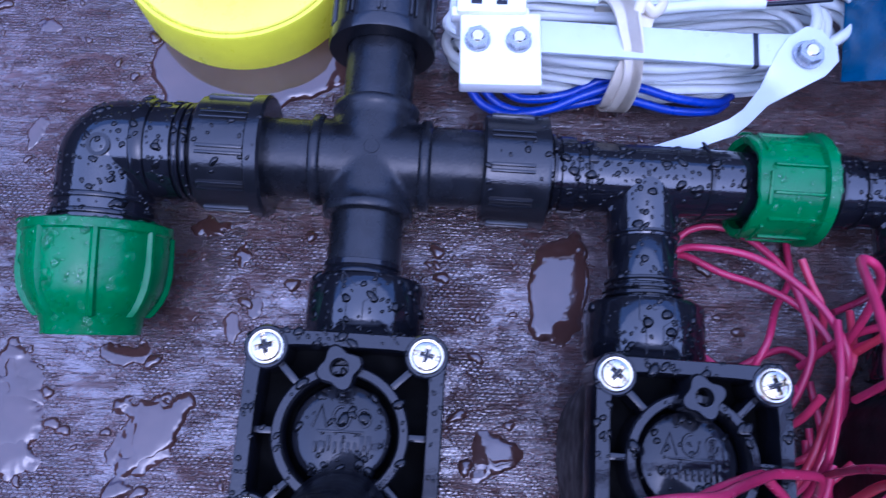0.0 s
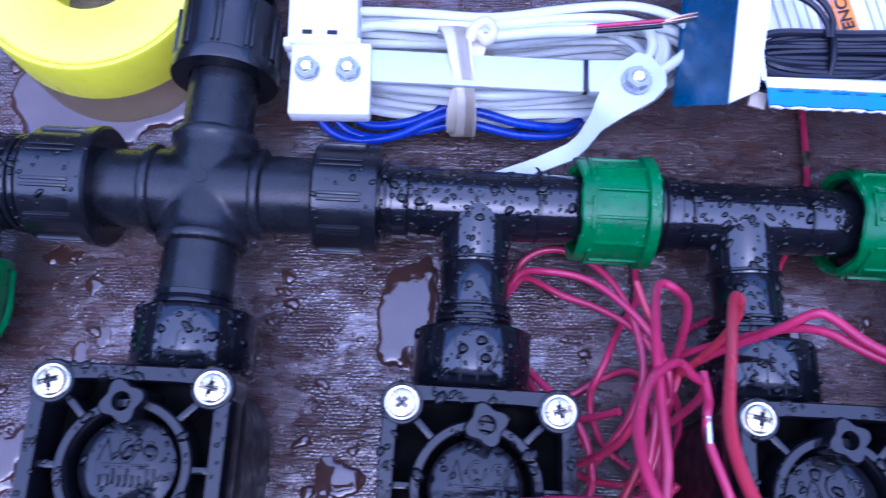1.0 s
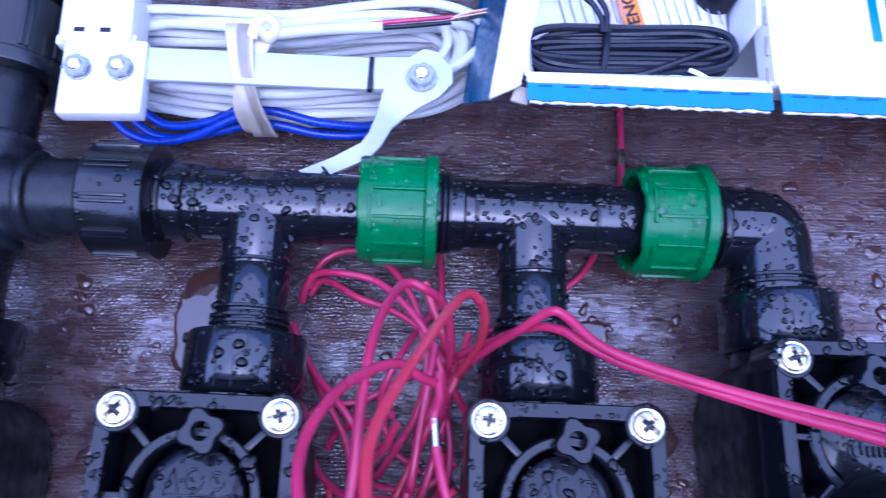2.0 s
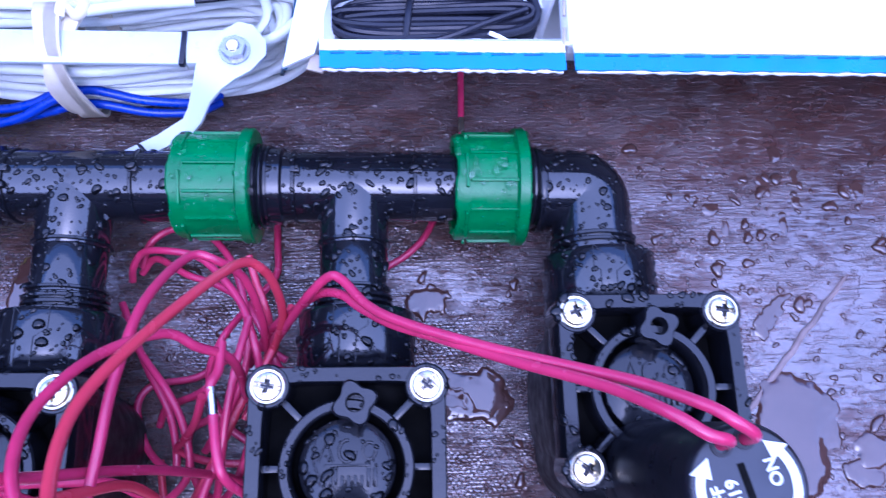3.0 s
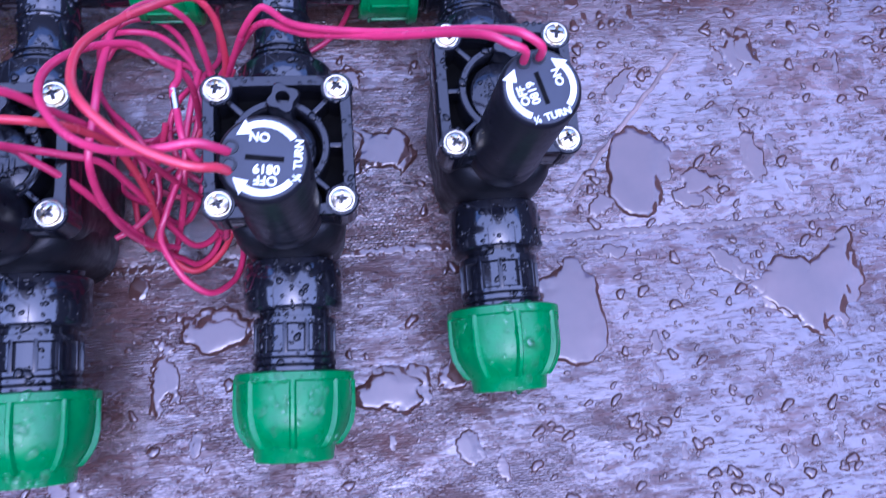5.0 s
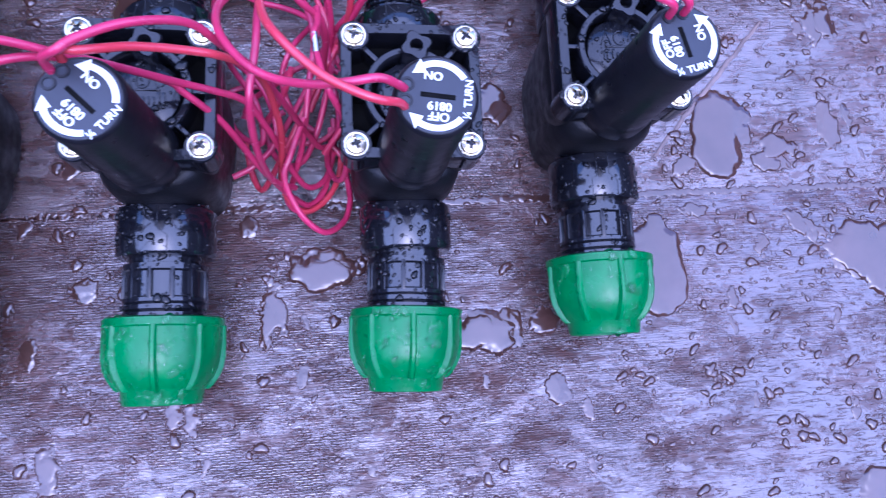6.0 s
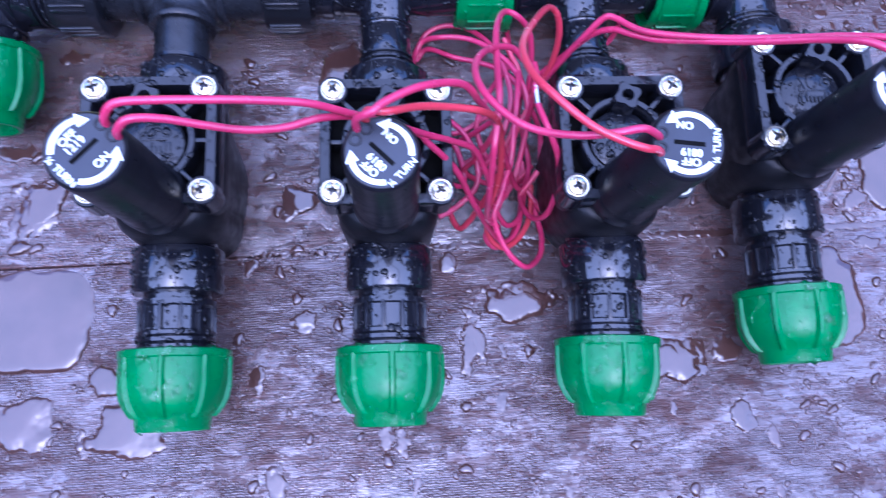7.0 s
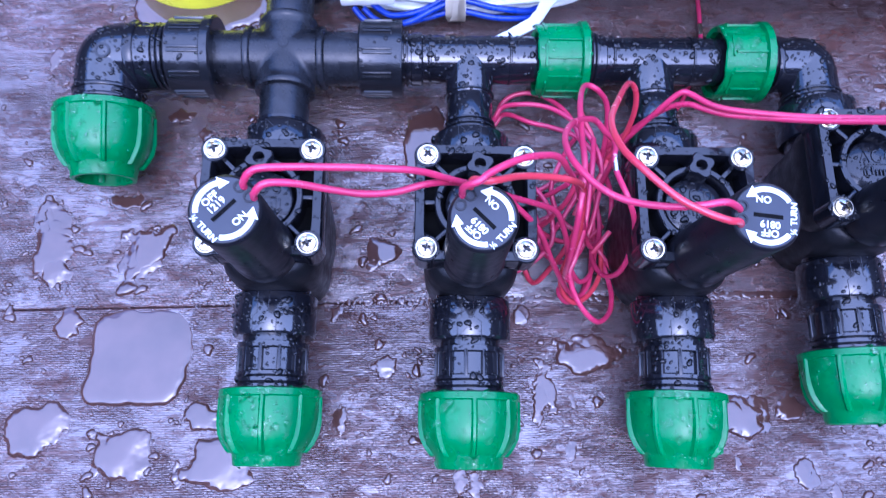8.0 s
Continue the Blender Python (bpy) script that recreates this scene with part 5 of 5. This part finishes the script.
puddle(-0.1385, -0.1585, 0.0091, 0.0094, -1, 12, 2.0, 0.30)
puddle(0.0283, -0.1549, 0.0032, 0.0058, -22, 13, 2.0, 0.30)
puddle(0.4256, -0.1134, 0.0186, 0.0280, -15, 14, 2.6, 0.24)
puddle(0.4211, -0.0591, 0.0047, 0.0137, -44, 15, 2.0, 0.30)
puddle(0.4979, -0.1094, 0.0069, 0.0132, 6, 16, 2.3, 0.30)
puddle(0.5063, -0.1891, 0.0195, 0.0181, 15, 17, 2.2, 0.30)
puddle(0.4601, -0.1299, 0.0112, 0.0039, -40, 18, 2.0, 0.30)
puddle(0.4707, -0.1730, 0.0139, 0.0056, -35, 19, 2.0, 0.35)
puddle(0.2610, -0.0476, 0.0102, 0.0072, 22, 20, 2.0, 0.35)
puddle(0.2795, -0.0911, 0.0163, 0.0110, -23, 21, 2.3, 0.40)
puddle(0.4557, -0.1316, 0.0093, 0.0068, -4, 22, 2.0, 0.35)
puddle(0.5050, -0.0404, 0.0077, 0.0139, 12, 23, 2.0, 0.30)
puddle(0.4372, 0.0228, 0.0042, 0.0045, -3, 24, 2.0, 0.30)
puddle(0.4000, -0.0058, 0.0046, 0.0036, -2, 25, 2.0, 0.30)
puddle(0.4286, 0.0068, 0.0029, 0.0057, 8, 26, 2.0, 0.30)
puddle(0.4763, 0.0034, 0.0036, 0.0050, -3, 27, 2.0, 0.30)
puddle(0.3721, -0.1913, 0.0209, 0.0260, 4, 28, 2.4, 0.30)
puddle(0.5222, -0.1884, 0.0305, 0.0230, 25, 29, 2.2, 0.35)
puddle(0.4969, -0.0426, 0.0061, 0.0141, 1, 30, 2.0, 0.30)
puddle(-0.1541, -0.1031, 0.0118, 0.0301, 2, 31, 2.2, 0.22)
puddle(-0.0955, -0.1142, 0.0103, 0.0182, -13, 32, 2.0, 0.30)
puddle(0.0850, -0.0420, 0.0130, 0.0290, -2, 33, 2.4, 0.20)
puddle(0.0561, -0.1182, 0.0098, 0.0114, -13, 34, 2.0, 0.40)
puddle(-0.0614, -0.0302, 0.0042, 0.0049, 1, 35, 2.0, 0.30)
puddle(-0.0772, -0.0185, 0.0079, 0.0044, 2, 36, 2.0, 0.35)
puddle(-0.1107, -0.0780, 0.0138, 0.0052, 7, 37, 2.0, 0.35)
puddle(-0.0629, -0.0642, 0.0041, 0.0067, 3, 38, 2.0, 0.25)
puddle(-0.0530, -0.0552, 0.0036, 0.0052, 2, 39, 2.0, 0.20)
puddle(-0.1675, 0.0265, 0.0038, 0.0090, -17, 40, 2.0, 0.25)
puddle(-0.1709, 0.0851, 0.0062, 0.0040, 3, 41, 2.0, 0.25)
puddle(0.1549, -0.2068, 0.0053, 0.0175, -12, 42, 2.0, 0.30)
puddle(0.2733, -0.2216, 0.0197, 0.0119, -4, 43, 2.3, 0.30)
puddle(0.1873, -0.1839, 0.0167, 0.0106, -11, 44, 2.0, 0.35)
puddle(0.3057, -0.2192, 0.0090, 0.0095, -4, 45, 2.0, 0.30)
puddle(0.1034, -0.2569, 0.0039, 0.0085, -6, 46, 2.0, 0.25)
puddle(0.3098, -0.2586, 0.0064, 0.0100, 16, 47, 2.0, 0.35)
puddle(0.0412, -0.2803, 0.0058, 0.0123, 5, 48, 2.0, 0.30)
puddle(0.1447, -0.1586, 0.0060, 0.0056, -3, 49, 2.0, 0.30)
puddle(0.4625, -0.1218, 0.0111, 0.0094, 18, 50, 2.0, 0.30)
puddle(0.4010, -0.1316, 0.0093, 0.0057, 18, 51, 2.0, 0.35)
puddle(0.4026, -0.1593, 0.0085, 0.0041, -13, 52, 2.0, 0.35)
puddle(0.4749, -0.1718, 0.0169, 0.0043, -33, 53, 2.0, 0.40)
puddle(0.5047, -0.3326, 0.0250, 0.0126, -6, 54, 2.0, 0.30)
puddle(0.2879, -0.0909, 0.0080, 0.0118, -2, 55, 2.0, 0.30)
puddle(-0.0700, 0.0650, 0.0520, 0.0310, 0, 90, 2.2, 0.24)
puddle(0.3600, -0.1485, 0.3000, 0.0021, 0, 91, 6.0, 0.42)
# runs and short tongues of water between the large puddles
g = random.Random(23)
for i in range(46):
    x, y = (g.uniform(0.18, 0.62), g.uniform(-0.36, -0.20)) if i < 24 else ((g.uniform(0.37, 0.62), g.uniform(-0.20, 0.02)) if i < 36 else (g.uniform(-0.20, 0.18), g.uniform(-0.33, -0.21)))
    long = g.uniform(0.0035, 0.0080)
    puddle(x, y, long * g.uniform(0.35, 0.6), long, g.uniform(-25, 25), 200 + i, 2.0, g.uniform(0.30, 0.42))


bm = bmesh.new()
sweep(bm, [Vector((0.4625 - 0.0830 * k / 20 + 0.0005 * math.sin(k * 1.7), -0.0405 - 0.0880 * k / 20 + 0.0005 * math.sin(k * 2.3), 0.0004)) for k in range(21)], lambda f: 0.0014 * (0.4 + math.sin(math.pi * f) ** 0.4 * 0.6), 8, flat=0.3)
tagged(part("straw", bm, STRAW_SKIN), "thin pale flattened straw stuck to the wet board", "straw")
bm = bmesh.new()
lathe(bm, [(0, 0), (0.0016, 0), (0.0014, 0.0006), (0, 0.0009)], 9, pose(0.5093, -0.2026, 0.0) @ Matrix.Diagonal((0.6, 1.3, 1, 1)))
tagged(part("flake", bm, WHITE), "tiny pale flake lying on the wet board", "flake")

# ---- rain drops ----
def dome_into(verts, faces, p, n, r, h, g, lobes=0.12):
    """One flattened drop at p, facing n."""
    n = n.normalized()
    s = n.orthogonal().normalized()
    u = n.cross(s)
    ph, st = g.uniform(0, 6.28), g.uniform(0.8, 1.3)
    o = len(verts)
    segs = 12
    for rr, hh in ((1.0, -0.12), (0.93, 0.42), (0.66, 0.82), (0.3, 0.98)):
        for i in range(segs):
            a = 2 * math.pi * i / segs
            q = r * rr * (1 + lobes * math.sin(2 * a + ph) + lobes * 0.6 * math.sin(3 * a + 2 * ph))
            verts.append(p + s * (q * st * math.cos(a)) + u * (q / st * math.sin(a)) + n * (h * hh))
    verts.append(p + n * h)
    for k in range(3):
        for i in range(segs):
            j = (i + 1) % segs
            faces.append((o + k * segs + i, o + k * segs + j, o + (k + 1) * segs + j, o + (k + 1) * segs + i))
    for i in range(segs):
        faces.append((o + 3 * segs + i, o + 3 * segs + (i + 1) % segs, o + 4 * segs))


def drops_object(name, verts, faces, material, label):
    me = bpy.data.meshes.new(name)
    me.from_pydata([tuple(v) for v in verts], [], faces)
    me.materials.append(material)
    for f in me.polygons:
        f.use_smooth = True
    return tagged(new(name, me), label, "water drops", kind="stuff")


bpy.context.view_layer.update()
dg = bpy.context.evaluated_depsgraph_get()
g = random.Random(11)
WETTED = ("run_pipe", "branch_pipe", "neck", "elbow_body", "threaded_collar", "green_nut", "threaded_body", "cap", "dome", "ring", "boss", "body", "lug", "union_nut", "rib")
on_verts, on_faces, tab_verts, tab_faces, nut_verts, nut_faces = [], [], [], [], [], []
for i in range(15000):
    x, y = g.uniform(-0.15, 0.37), g.uniform(-0.25, 0.04)
    hit, p, nrm, _, ob, _ = scene.ray_cast(dg, Vector((x, y, 0.5)), Vector((0, 0, -1)))
    if not hit or nrm.z < 0.06:
        continue
    base = ob.name.split(".")[0]
    if base not in WETTED or (base in ("union_nut", "rib") and g.random() < 0.8):
        continue
    if x > -0.08 and x < 0.08 and y > -0.05 and base == "rib":
        continue
    keep = 0.75 if base == "green_nut" else 0.85
    if g.random() > keep:
        continue
    r = min(0.0022, 0.00045 * math.exp(abs(g.gauss(0, 0.75))))
    green = ob.active_material == GREEN
    r *= 1.35 if green else 1.0
    dome_into(nut_verts if green else on_verts, nut_faces if green else on_faces, p, nrm, r, r * g.uniform(0.42, 0.6), g)
drops_object("drops_on_fittings", on_verts, on_faces, DARK_DROP, "rain drops beaded on the black plastic fittings")
d3 = drops_object("drops_on_nuts", nut_verts, nut_faces, DROP, "clear rain drops beaded on the green nuts")
for i in range(2500):
    x, y = (g.uniform(-0.26, 0.66), g.uniform(-0.33, 0.14)) if i < 1700 else (g.uniform(0.34, 0.62), g.uniform(-0.30, 0.05))
    hit, p, nrm, _, ob, _ = scene.ray_cast(dg, Vector((x, y, 0.5)), Vector((0, 0, -1)))
    if not hit or ob.name.split(".")[0] != "board":
        continue
    r = min(0.0036, 0.00080 * math.exp(abs(g.gauss(0, 0.75))))
    dome_into(tab_verts, tab_faces, p, Vector((0, 0, 1)), r, min(r * 0.52, 0.0017), g, 0.26)
drops_object("drops_on_table", tab_verts, tab_faces, WATER, "rain drops scattered on the brown board")
d3.visible_shadow = False
